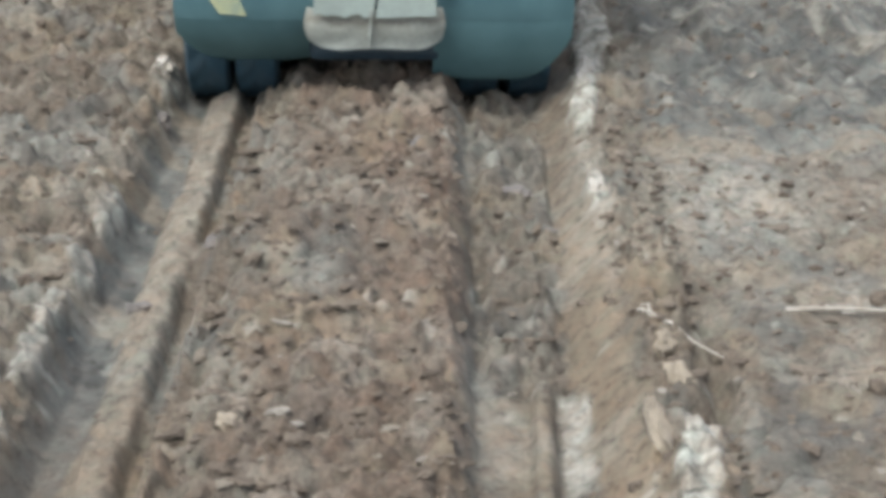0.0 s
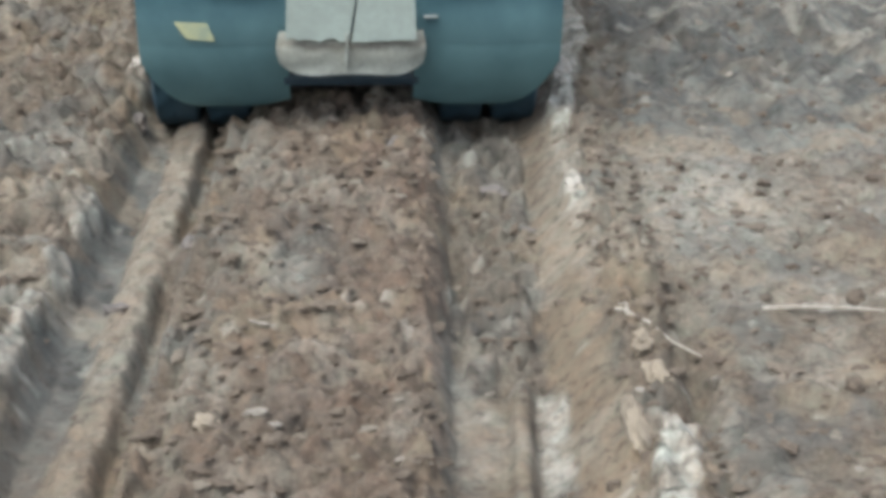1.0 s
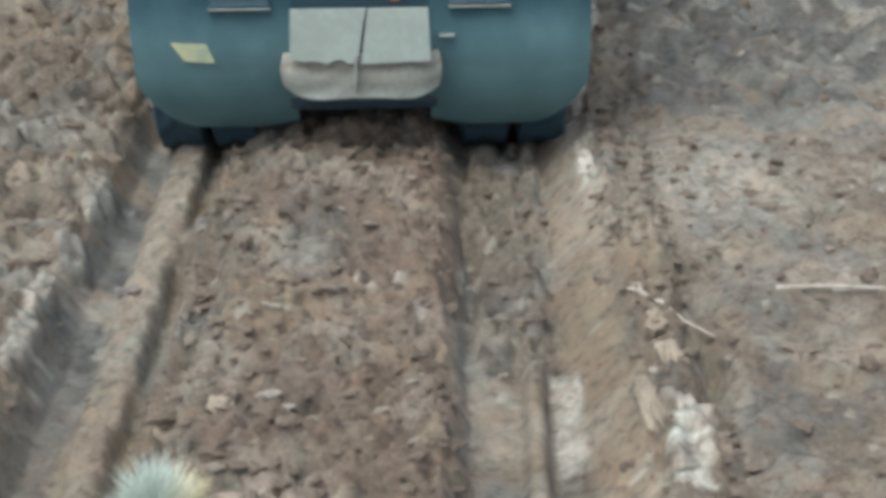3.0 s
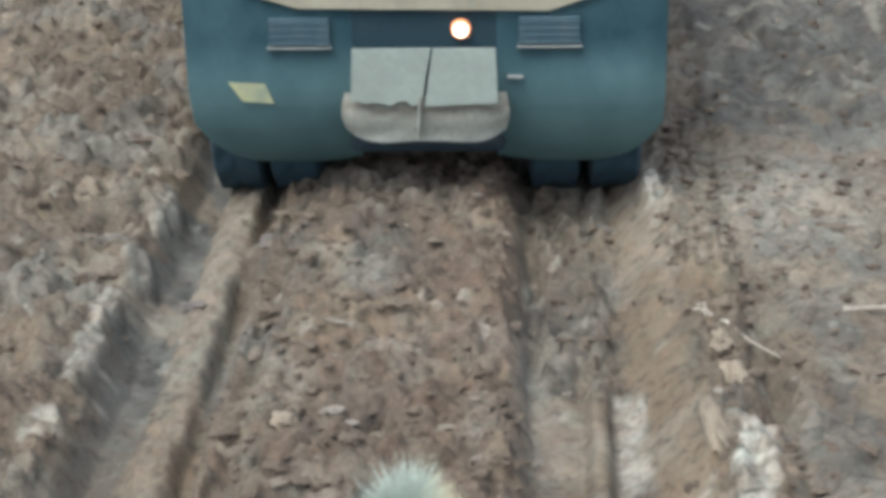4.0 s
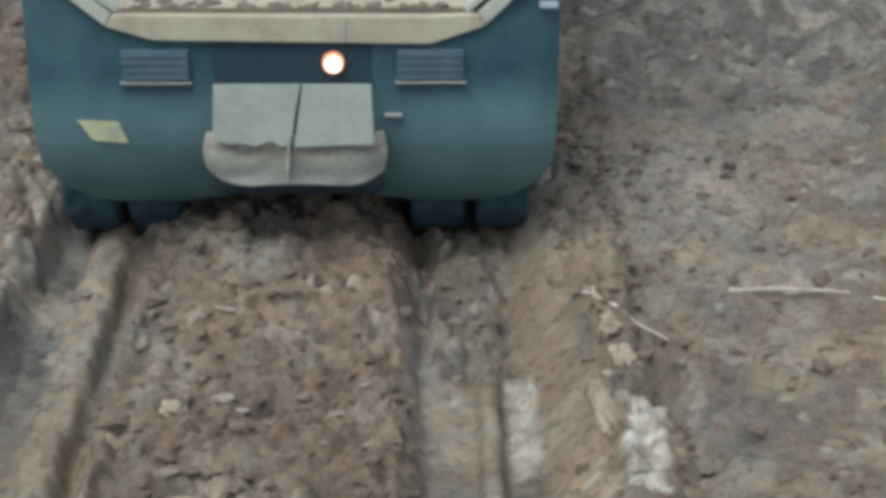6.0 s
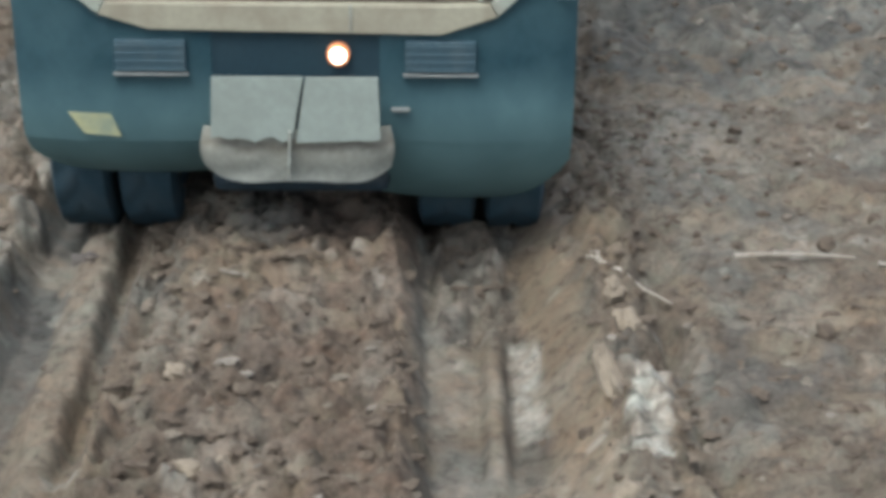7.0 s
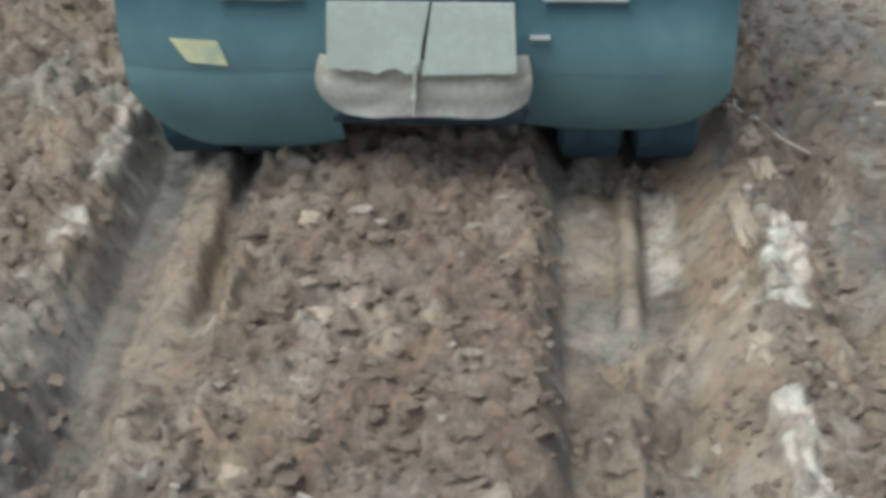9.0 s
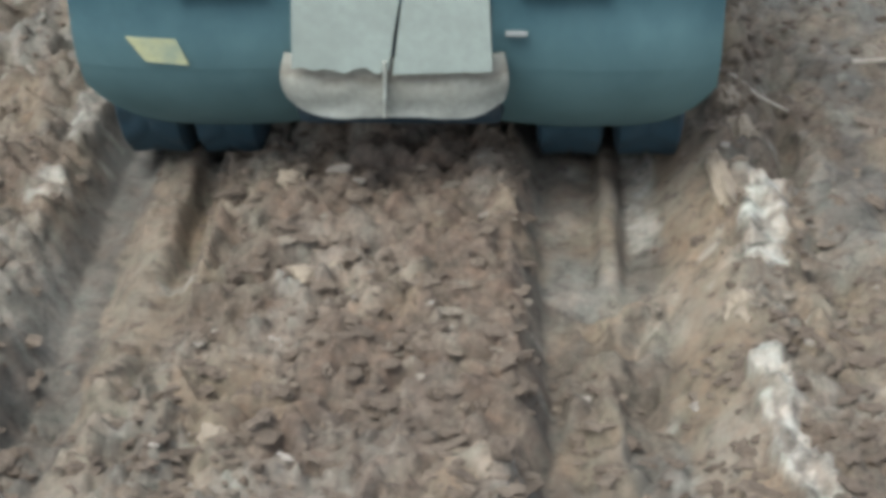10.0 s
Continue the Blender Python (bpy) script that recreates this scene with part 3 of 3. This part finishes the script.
for k, (x, y, sx, sy, sz, turn) in enumerate((
        (0.92, 11.05, 0.05, 0.2, 0.05, -5), (0.83, 9.0, 0.045, 0.08, 0.04, 15), (-1.76, 11.1, 0.05, 0.12, 0.05, 5))):
    lump("clay_lump", x, y, (sx, sy, sz), CHALK, "whitish dried clay lump on the rut's edge", "clay lump", 100 + k, turn)
for k, (x, y, sx, sy, sz, turn) in enumerate((
        (1.00, 6.80, 0.060, 0.11, 0.070, 15), (0.96, 7.00, 0.05, 0.07, 0.05, -10), (0.86, 5.46, 0.065, 0.11, 0.06, 0),
        (0.98, 7.56, 0.09, 0.13, 0.05, 40), (-0.62, 5.69, 0.05, 0.06, 0.04, 15), (-0.72, 5.66, 0.045, 0.08, 0.03, 60),
        (-0.84, 6.37, 0.05, 0.05, 0.03, 15), (-0.92, 4.72, 0.05, 0.12, 0.035, 5), (0.86, 6.3, 0.04, 0.22, 0.05, 3))):
    lump("clay_lump", x, y, (sx, sy, sz), TAN, "tan clay lump pressed up beside the rut", "clay lump", 140 + k, turn, 0.46 if x > 0 else 0.56, 0.24)
for k, (x, y, sx, sy, sz, turn) in enumerate((
        (-1.68, 10.37, 0.045, 0.10, 0.06, 10), (0.42, 9.45, 0.07, 0.09, 0.035, -20), (-1.14, 8.5, 0.055, 0.06, 0.04, 0),
        (-1.42, 7.84, 0.06, 0.05, 0.03, 10), (-0.12, 9.75, 0.06, 0.06, 0.04, 30), (0.56, 8.85, 0.06, 0.06, 0.03, 0))):
    lump("rock", x, y, (sx, sy, sz), ROCK, "dark muddy rock lying by the rut", "rock", 170 + k, turn)


def twig(points, radius, label):
    """A crooked stick, thinner towards its tip."""
    bm = bmesh.new()
    rings, pts = [], []
    (xa, ya, _), (xb, yb, _) = points[0], points[-1]
    for k, (x, y, lift) in enumerate(points):
        f = k / (len(points) - 1)
        pts.append(Vector((x, y, max(0.6 * lift + at(x, y), lift + at(xa, ya) * (1 - f) + at(xb, yb) * f))))
    for k, p in enumerate(pts):
        way = (pts[min(k + 1, len(pts) - 1)] - pts[max(k - 1, 0)]).normalized()
        side = way.cross(Vector((0, 0, 1))).normalized()
        up = side.cross(way)
        r = radius * (1 - 0.6 * k / (len(pts) - 1))
        rings.append([bm.verts.new(p + r * (math.cos(a) * side + math.sin(a) * up)) for a in (i * math.pi / 3 for i in range(6))])
    for a, b in zip(rings, rings[1:]):
        for i in range(6):
            bm.faces.new((a[i], a[(i + 1) % 6], b[(i + 1) % 6], b[i]))
    bm.faces.new(rings[0])
    bm.faces.new(rings[-1])
    tagged(smooth(part("twig", bm, TWIG), 60), label, "twig", group="twigs on the bank")


twig(((0.87, 7.44, 0.02), (0.90, 7.32, 0.035), (0.94, 7.21, 0.035), (1.00, 7.13, 0.035), (1.09, 7.06, 0.03), (1.22, 6.99, 0.02)), 0.012, "bleached crooked twig lying on the bank")
twig(((0.95, 7.20, 0.03), (0.92, 7.27, 0.045), (0.93, 7.34, 0.05), (0.90, 7.40, 0.03)), 0.011, "short bleached twig stuck in the bank")
twig(((1.56, 7.44, 0.012), (1.72, 7.435, 0.018), (1.92, 7.415, 0.016), (2.10, 7.39, 0.010)), 0.014, "pale straight stick half sunk in mud")
twig(((2.19, 7.33, 0.012), (2.26, 7.31, 0.016), (2.33, 7.28, 0.014), (2.42, 7.26, 0.010)), 0.010, "pale broken stick half sunk in mud")


def place_clods(count=130):
    """Larger clods, each lying by itself on the mound and the banks."""
    rng = np.random.RandomState(23)
    meshes = []
    for k in range(9):
        ob = smooth(part("clod", lump_mesh(rng, 0.75, 2, 0.28), SINGLE), 60)
        meshes.append(ob.data)
        bpy.data.objects.remove(ob)
    made = 0
    while made < count:
        x, y = rng.uniform(-2.6, 2.9), 4.4 + 7.5 * rng.uniform() ** 1.4
        if -1.72 < x < -0.98 and y > 5.4 or 0.1 < x < 0.8 or crust(np.array([x]), np.array([y]))[0] > 0.1:
            continue
        s = 0.022 + 0.026 * rng.uniform() ** 2
        ob = new("clod", meshes[made % 9])
        ob.matrix_world = pose(x, y, at(x, y) - 0.05 * s, rng.uniform(-20, 20), rng.uniform(-20, 20), rng.uniform(0, 360)) @ Matrix.Diagonal((s * rng.uniform(0.8, 1.4), s, s * rng.uniform(0.7, 1.1), 1))
        tagged(ob, "brown clod of dried mud beside the ruts", "clod", group="clods on the mud")
        made += 1


def make_single():
    mat, nt, bsdf = material("single_clods", 0.92)
    info = nt.nodes.new("ShaderNodeObjectInfo")
    tone = ramp(nt, info.outputs["Random"], (0.0, (0.108, 0.089, 0.070)), (0.6, (0.128, 0.107, 0.085)), (0.9, (0.165, 0.145, 0.118)), (1.0, (0.27, 0.255, 0.225)))
    fine = noise_node(nt, 2.2, 5)
    nt.links.new(mix(nt, 0.8, tone, ramp(nt, fine, (0.3, (0.6,)), (0.7, (1.3,))), "MULTIPLY"), bsdf.inputs["Base Color"])
    bump(nt, bsdf, fine, 0.5, 0.12)
    return mat


SINGLE = make_single()
place_clods()

# ---- fuzzy blob close to the eye, added for an unidentified soft spot ----
def make_blob():
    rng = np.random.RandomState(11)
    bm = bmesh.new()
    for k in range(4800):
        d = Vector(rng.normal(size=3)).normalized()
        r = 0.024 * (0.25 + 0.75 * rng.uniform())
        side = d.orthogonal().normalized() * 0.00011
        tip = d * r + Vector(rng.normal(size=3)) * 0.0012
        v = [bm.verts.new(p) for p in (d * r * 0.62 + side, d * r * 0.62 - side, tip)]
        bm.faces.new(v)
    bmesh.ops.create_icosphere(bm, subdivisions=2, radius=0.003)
    tuft = tagged(part("seed_tuft", bm, BLOB_FUZZ), "pale fuzzy blob added for an unidentified soft spot", "seed")
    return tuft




def make_fuzz():
    """Pale fuzz, bluish white on one side and straw-coloured on the other."""
    mat, nt, bsdf = material("pale_fuzz", 0.9)
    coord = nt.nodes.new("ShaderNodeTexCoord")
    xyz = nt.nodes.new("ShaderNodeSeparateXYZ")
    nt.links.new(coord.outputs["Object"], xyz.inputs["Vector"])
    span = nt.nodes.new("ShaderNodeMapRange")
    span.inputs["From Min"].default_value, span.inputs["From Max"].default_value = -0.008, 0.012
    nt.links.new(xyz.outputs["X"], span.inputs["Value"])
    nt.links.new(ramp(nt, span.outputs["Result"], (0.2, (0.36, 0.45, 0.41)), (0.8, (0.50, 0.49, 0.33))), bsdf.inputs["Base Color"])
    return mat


BLOB_FUZZ = make_fuzz()
seed = make_blob()

# ---- the tipper truck, backing along the ruts: its own x to its right-hand picture side, y forward, z up ----
truck = tagged(new("dump_truck"), "dark teal tipper truck backing through deep mud, lamp lit", "truck")


HINGE = 0.60


def make_flap(side, low):
    """A wide rubber guard; its hinged foot curls forward, with the outer corner rounded."""
    bm = bmesh.new()
    cols, rows = 22, 18
    grid = []
    for i in range(cols + 1):
        s = i / cols
        x = 0.36 + 0.845 * s
        edge = 0.30 * max(0.0, (s - 0.60) / 0.40) ** 2.4 + 0.05 * max(0.0, (0.3 - s) / 0.3) ** 2
        top = float(np.interp(x, (0.36, 0.82, 1.16, 1.21), (1.16, 1.21, 1.455, 1.46)))
        high, deep = (HINGE + 0.004, 0.17 + edge) if low else (top, HINGE - 0.004)
        line = []
        for j in range(rows + 1):
            z = high - (high - deep) * j / rows
            t = (top - z) / (top - 0.2)
            back = 0.40 * max(0.0, (0.80 - z) / 0.60) ** 2.2
            back += 0.012 * math.sin(6 * s + 2 * t) * t + 0.05 * s ** 6
            line.append((x, back + (0.004 if low else 0), z))
        grid.append(line)
    verts = [[[bm.verts.new((side * x, y + d, z)) for x, y, z in line] for line in grid] for d in (0, 0.022)]
    for layer in verts:
        for i in range(cols):
            for j in range(rows):
                bm.faces.new((layer[i][j], layer[i + 1][j], layer[i + 1][j + 1], layer[i][j + 1]))
    a, b = verts
    rim = [(i, 0) for i in range(cols)] + [(cols, j) for j in range(rows)] + [(i, rows) for i in range(cols, 0, -1)] + [(0, j) for j in range(rows, 0, -1)]
    for (i, j), (k, m) in zip(rim, rim[1:] + rim[:1]):
        bm.faces.new((a[i][j], a[k][m], b[k][m], b[i][j]))
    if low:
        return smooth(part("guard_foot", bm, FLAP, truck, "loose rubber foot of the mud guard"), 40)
    return smooth(part("mud_guard", bm, FLAP, truck, "wide teal rubber mud guard, dusty and painted hazy towards its foot"), 40)


guard_l, guard_r = make_flap(-1, False), make_flap(1, False)
foot_l, foot_r = make_flap(-1, True), make_flap(1, True)
sticker = part("sticker", slab([(-0.99, 0.742), (-0.805, 0.735), (-0.765, 0.630), (-0.925, 0.645)], -0.006, 0.004, 0), STICKER, guard_l, "faded yellow sticker, mud-smeared")
sticker.location.y = 0.004
part("white_plate", box(1.11, 1.19, -0.012, 0.008, 1.265, 1.295, 0.003), WHITE, guard_r, "small whitish plate")
part("bracket", box(0.41, 0.49, -0.03, 0.01, 0.760, 0.770, 0.003), LENS_EDGE, guard_r, "bent pale bracket end")

# dark tail behind the guards, the frame and the floor of the body
part("tail_panel", box(-0.60, 0.60, 0.006, 0.05, 0.86, 1.20), PAINT, truck, "dark teal tail panel")
for s in (-1, 1):
    part("frame_rail", box(s * 0.43 - 0.045, s * 0.43 + 0.045, 0.08, 6.2, 0.72, 0.98, 0.01), DARK, truck, "black steel frame rail")
# the cross member reaches low to stand for the shade under the tail
part("cross_member", box(-0.40, 0.40, 0.16, 0.30, 0.30, 0.90, 0.05), DARK, truck, "dark blue steel cross member, deepened to stand for under-tail shade")


def make_cluster(s):
    x0, x1 = sorted((s * 0.47, s * 0.77))
    lamp = part("tail_lamp", box(x0, x1, -0.024, 0.01, 0.935, 1.075, 0.008), LENS, truck, "dusty grey tail lamp cluster")
    for k in range(4):
        z = 0.945 + 0.035 * k
        part("lens_rib", box(x0 - 0.003, x1 + 0.003, -0.028, -0.022, z - 0.005, z + 0.006, 0.002), LENS, lamp)
    part("lamp_edge", box(x0 - 0.01, x1 + 0.012, -0.036, 0.0, 0.920, 0.929, 0.003), LENS_EDGE, lamp, "pale lower lamp edge")


make_cluster(-1)
make_cluster(1)

# the lit work lamp; a glowing amber ring stands for the bloom around it
bm = lathe([(0, 0.0005), (0.006, 0.030), (0.0, 0.048), (-0.03, 0.050), (-0.05, 0.040), (-0.055, 0.0005)], 28)
lamp = smooth(part("reversing_lamp", bm, GLOW_RING, truck, "lit round lamp, its orange glow built as a ring"), 40)
lamp.matrix_local = pose(0.183, -0.03, 1.015, 0, 0, -90)
bm = lathe([(0.002, 0.0005), (0.018, 0.018), (0.011, 0.034), (-0.004, 0.036)], 28)
smooth(part("bulb_glass", bm, BULB, lamp, "glowing warm white glass"), 40)

# two thin sheets over the hitch, with a torn lower edge, above a muddy rounded skirt
torn = [(-0.365 + 0.345 * k / 9, 0.668 + 0.008 * math.sin(2.1 * k) - (0.012 if k in (4, 5, 8) else 0)) for k in range(10)]
part("cover_sheet", slab([(-0.352, 0.945), (0.037, 0.945), (0.006, 0.78), (-0.010, 0.665)] + torn[::-1][1:], -0.115, -0.105, 0.002), PLATE, truck, "pale grey-green sheet with a torn edge")
torn = [(0.002 + 0.363 * k / 7, 0.650 + 0.012 * k / 7 + 0.003 * math.sin(3.0 * k)) for k in range(8)]
part("cover_sheet", slab([(0.046, 0.945), (0.355, 0.945)] + torn[::-1], -0.121, -0.110, 0.002), PLATE, truck, "pale grey-green sheet with a torn edge")


def make_skirt():
    bm = bmesh.new()
    cols, rows, verts = 28, 10, []
    for d in (0.0, 0.03):
        layer = []
        for i in range(cols + 1):
            u = -1 + 2 * i / cols
            line = []
            for j in range(rows + 1):
                t = j / rows
                low = 0.432 + 0.07 * abs(u) ** 5 + 0.012 * math.cos(3 * u)
                z = 0.685 - (0.685 - low) * t
                y = -0.075 + 0.05 * u ** 4 - 0.014 * math.sin(math.pi * min(1, t * 1.25)) + 0.03 * t ** 3
                y += 0.012 * noise.noise(Vector((u * 4, t * 3, 1.7)))
                line.append(bm.verts.new((u * (0.405 + 0.018 * math.sin(math.pi * t)), y + d, z)))
            layer.append(line)
        verts.append(layer)
    a, b = verts
    for layer in verts:
        for i in range(cols):
            for j in range(rows):
                bm.faces.new((layer[i][j], layer[i + 1][j], layer[i + 1][j + 1], layer[i][j + 1]))
    rim = [(i, 0) for i in range(cols)] + [(cols, j) for j in range(rows)] + [(i, rows) for i in range(cols, 0, -1)] + [(0, j) for j in range(rows, 0, -1)]
    for (i, j), (k, m) in zip(rim, rim[1:] + rim[:1]):
        bm.faces.new((a[i][j], a[k][m], b[k][m], b[i][j]))
    skirt = smooth(part("skirt", bm, LIT_RIM, truck, "mottled rounded sheet skirt with its lit rim painted in"), 40)
    bm = bmesh.new()
    for k, (x, w) in enumerate(((-0.025, 0.007), (-0.028, 0.006), (-0.034, 0.005))):
        box(x - w, x + w, -0.136 + 0.010 * k, -0.110 + 0.018 * k, 0.62 - 0.075 * k, 0.705 - 0.075 * k, 0.004, bm)
    part("strap", bm, SKIRT, skirt, "pale hanging strap")


make_skirt()

# cream sill round the tailgate: a flat trapezoid frame with a dirt-covered ledge
OUT = [(-0.83, 1.19), (-0.62, 1.125), (0.62, 1.105), (0.86, 1.185)]
INN = [(-0.80, 1.240), (-0.60, 1.238), (0.60, 1.232), (0.83, 1.238)]
part("sill", slab(OUT + INN[::-1], -0.03, 0.03, 0.006), CREAM, truck, "worn cream steel sill, tapering at its ends")
part("sill_arm", slab([(-1.175, 1.475), (-0.834, 1.192), (-0.803, 1.243), (-1.125, 1.505)], -0.026, 0.026, 0.005), GATE, truck, "thin sloping pale grey arm of the sill")
part("sill_arm", slab([(1.175, 1.490), (0.864, 1.188), (0.833, 1.241), (1.125, 1.518)], -0.026, 0.026, 0.005), GATE, truck, "thin sloping pale grey arm of the sill")
bm = bmesh.new()
foot = [[bm.verts.new((x, y, z)) for x, y, z in ((-0.80, 0.035, z0), (0.82, 0.035, z0), (0.95, 0.285, z0 + 0.085), (-0.93, 0.285, z0 + 0.085))] for z0 in (1.222, 1.252)]
for k in range(4):
    bm.faces.new((foot[0][k], foot[0][(k + 1) % 4], foot[1][(k + 1) % 4], foot[1][k]))
bm.faces.new(foot[0])
bm.faces.new(foot[1])
part("ledge", bm, LEDGE, truck, "sloping cream ledge, blotched with mud")
for s in (-1, 1):
    bm = bmesh.new()
    line = [(s * 0.77, 1.262), (s * 1.09, 1.505), (s * 1.105, 1.49), (s * 0.785, 1.245)]
    v = [[bm.verts.new((x, y, z)) for x, z in line] for y in (0.0, 0.31)]
    for k in range(4):
        bm.faces.new((v[0][k], v[0][(k + 1) % 4], v[1][(k + 1) % 4], v[1][k]))
    bm.faces.new(v[0])
    bm.faces.new(v[1])
    part("wing_plate", bm, GATE, truck, "sloping grey-green wing plate, muddy along its edge")
part("lip_gap", box(-0.76, 0.78, 0.028, 0.05, 1.236, 1.256, 0.002), DIRT, truck, "strip of brown mud behind the sill")
part("sill_joint", box(0.232, 0.242, -0.036, -0.01, 1.115, 1.235, 0.002), SKIRT, truck, "dark welded joint")
gate = part("tailgate", box(-1.12, 1.12, 0.28, 0.32, 1.20, 2.25, 0.01), GATE, truck, "grey-green ribbed steel tailgate")
for x in (-1.0, -0.335, 0.335, 1.0):
    part("rib", box(x - 0.04, x + 0.04, 0.22, 0.282, 1.25, 1.40, 0.01), GATE, gate)
for z in (1.45, 2.2):
    part("rail", box(-1.135, 1.135, 0.18, 0.282, z - 0.06, z + 0.06, 0.012), GATE, gate, "pale grey-green rail")
for s in (-1, 1):
    x0, x1 = sorted((s * 1.14, s * 1.19))
    part("side_wall", box(x0, x1, 0.06, 5.4, 1.40, 2.40, 0.012), PAINT, truck, "dark blue steel body side")
    for k in range(6):
        y = 0.35 + 0.95 * k
        x0, x1 = sorted((s * 1.188, s * 1.225))
        part("stake", box(x0, x1, y - 0.05, y + 0.05, 1.42, 2.38, 0.008), PAINT, truck)
part("floor_plate", box(-1.13, 1.13, 0.34, 5.4, 1.30, 1.40, 0.01), DARK, truck)
part("front_wall", box(-1.15, 1.15, 5.34, 5.42, 1.40, 2.55, 0.01), PAINT, truck)
rng = np.random.RandomState(3)
bm = bmesh.new()
for k in range(70):
    x = rng.uniform(-0.78, 0.78)
    s = rng.uniform(0.010, 0.030)
    y = rng.uniform(0.05, 0.27) if k % 3 else 0.05
    m = Matrix.Translation((x, y, 1.240 + 0.34 * y)) @ Matrix.Diagonal((s * 1.6, s, s * rng.uniform(0.4, 0.9), 1))
    made = bmesh.ops.create_icosphere(bm, subdivisions=2, radius=1.0, matrix=m)["verts"]
    for v in made:
        v.co += Vector((0.2, 0.2, 0.5)) * 0.05 * noise.noise(v.co * 30)
tagged(smooth(part("ledge_dirt", bm, DIRT, truck, "crumbs of mud on the ledge"), 60), kind="stuff")

# wheels: twin tyres on two axles
AXLES, RADIUS, HUB = (0.92, 2.27), 0.50, 0.36


def make_wheel(x, y):
    hub = new("wheel")
    hub.parent = truck
    hub.location = (x, y, HUB)
    side = [(-0.10, 0.27), (-0.135, 0.33), (-0.14, 0.42), (-0.130, 0.465)]
    band = [(-0.115 + 0.23 * i / 10, i) for i in range(11)]
    bm = bmesh.new()
    rings = []
    for k in range(112):
        a = 2 * math.pi * k / 112
        row = list(side)
        for w, i in band:
            lug = (k + abs(i - 5) * 0.9) % 7 < 4.2 and i != 5
            row.append((w, 0.500 if lug else 0.491))
        row += [(-w, r) for w, r in side[::-1]]
        rings.append([bm.verts.new((w, r * math.sin(a), r * math.cos(a))) for w, r in row])
    for a, b in zip(rings, rings[1:] + rings[:1]):
        for i in range(len(a) - 1):
            bm.faces.new((a[i], a[i + 1], b[i + 1], b[i]))
    smooth(part("tyre", bm, TYRE, hub, "muddy black lugged tyre"), 40)
    bm = lathe([(-0.10, 0.275), (-0.02, 0.24), (0.0, 0.10), (0.05, 0.09), (0.06, 0.001)], 28)
    smooth(part("rim", bm, DARK, hub, "dark steel rim"), 40)
    return hub


WHEELS = [make_wheel(x, y) for y in AXLES for x in (-1.055, -0.745, 0.665, 0.985)]
for y in AXLES:
    bm = lathe([(-0.95, 0.001), (-0.95, 0.07), (-0.25, 0.08), (-0.14, 0.19), (0.14, 0.19), (0.25, 0.08), (0.95, 0.07), (0.95, 0.001)], 24)
    ob = smooth(part("axle", bm, DARK, truck, "oily black drive axle"), 40)
    ob.location = (0, y, HUB)


# ---- what moves ----
def motions():
    way = ((0.0, -0.401, 10.53, -0.050, 2.3, 0.5), (0.5, -0.388, 10.15, -0.022, 2.3, 0.4), (1.0, -0.375, 9.90, -0.015, 2.3, 0.0),
           (1.5, -0.360, 9.703, 0.002, 2.2, -0.3), (2.0, -0.354, 9.524, 0.004, 2.0, -0.2), (3.5, -0.344, 8.892, -0.006, -0.5, -0.8),
           (4.0, -0.342, 8.690, 0.000, -0.5, -0.6), (4.5, -0.359, 8.520, -0.004, -0.5, -0.1), (5.0, -0.384, 8.335, -0.018, -0.4, -0.1),
           (5.5, -0.399, 8.085, 0.002, -0.5, -0.7), (6.0, -0.400, 7.888, 0.000, -0.9, -0.3), (7.5, -0.391, 7.201, 0.015, -1.2, 0.15),
           (8.0, -0.387, 6.969, 0.014, -1.4, 0.5), (8.5, -0.387, 6.749, 0.014, -1.4, 0.6), (9.0, -0.387, 6.518, 0.019, -1.5, 0.3),
           (9.5, -0.390, 6.314, 0.020, -1.5, 0.2), (10.0, -0.393, 6.139, 0.022, -1.3, 0.0))
    walk(truck, [(t, pose(x, y, z, 0, roll, yaw)) for t, x, y, z, yaw, roll in way])
    # the added blob's path is set to fit the camera's view
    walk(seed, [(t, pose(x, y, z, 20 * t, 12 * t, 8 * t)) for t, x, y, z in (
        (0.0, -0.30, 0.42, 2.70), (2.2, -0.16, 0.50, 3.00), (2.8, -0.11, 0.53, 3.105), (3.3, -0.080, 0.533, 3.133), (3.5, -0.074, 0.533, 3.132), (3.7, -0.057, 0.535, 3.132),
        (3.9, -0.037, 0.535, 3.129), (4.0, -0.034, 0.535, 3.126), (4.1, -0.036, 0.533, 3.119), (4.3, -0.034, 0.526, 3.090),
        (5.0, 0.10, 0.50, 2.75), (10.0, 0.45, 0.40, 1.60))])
    # the loose foot is dragged under the truck for a while, then drops again
    hinge = Matrix.Translation((0, 0.06, HINGE))
    walk(foot_l, [(t, hinge @ pose(0, 0, 0, a) @ hinge.inverted()) for t, a in (
        (0.0, 6), (0.3, 1), (0.6, -7), (2.0, -8), (3.5, -3), (4.5, 0), (6.0, 0), (6.6, 5), (7.3, 16), (7.5, 17), (8.0, 7), (8.5, 0), (8.75, -3), (9.0, -10), (9.25, -7), (9.5, -1), (10.0, 0))])
    walk(foot_r, [(t, hinge @ pose(0, 0, 0, a) @ hinge.inverted()) for t, a in ((0.0, -8), (2.0, -8), (3.5, -3), (4.5, 0), (10.0, 0))])
    for wheel in WHEELS:
        place = wheel.location.copy()
        walk(wheel, [(t, pose(*place, math.degrees((y - 10.53) / RADIUS) * -1)) for t, x, y, z, yaw, roll in way])


motions()
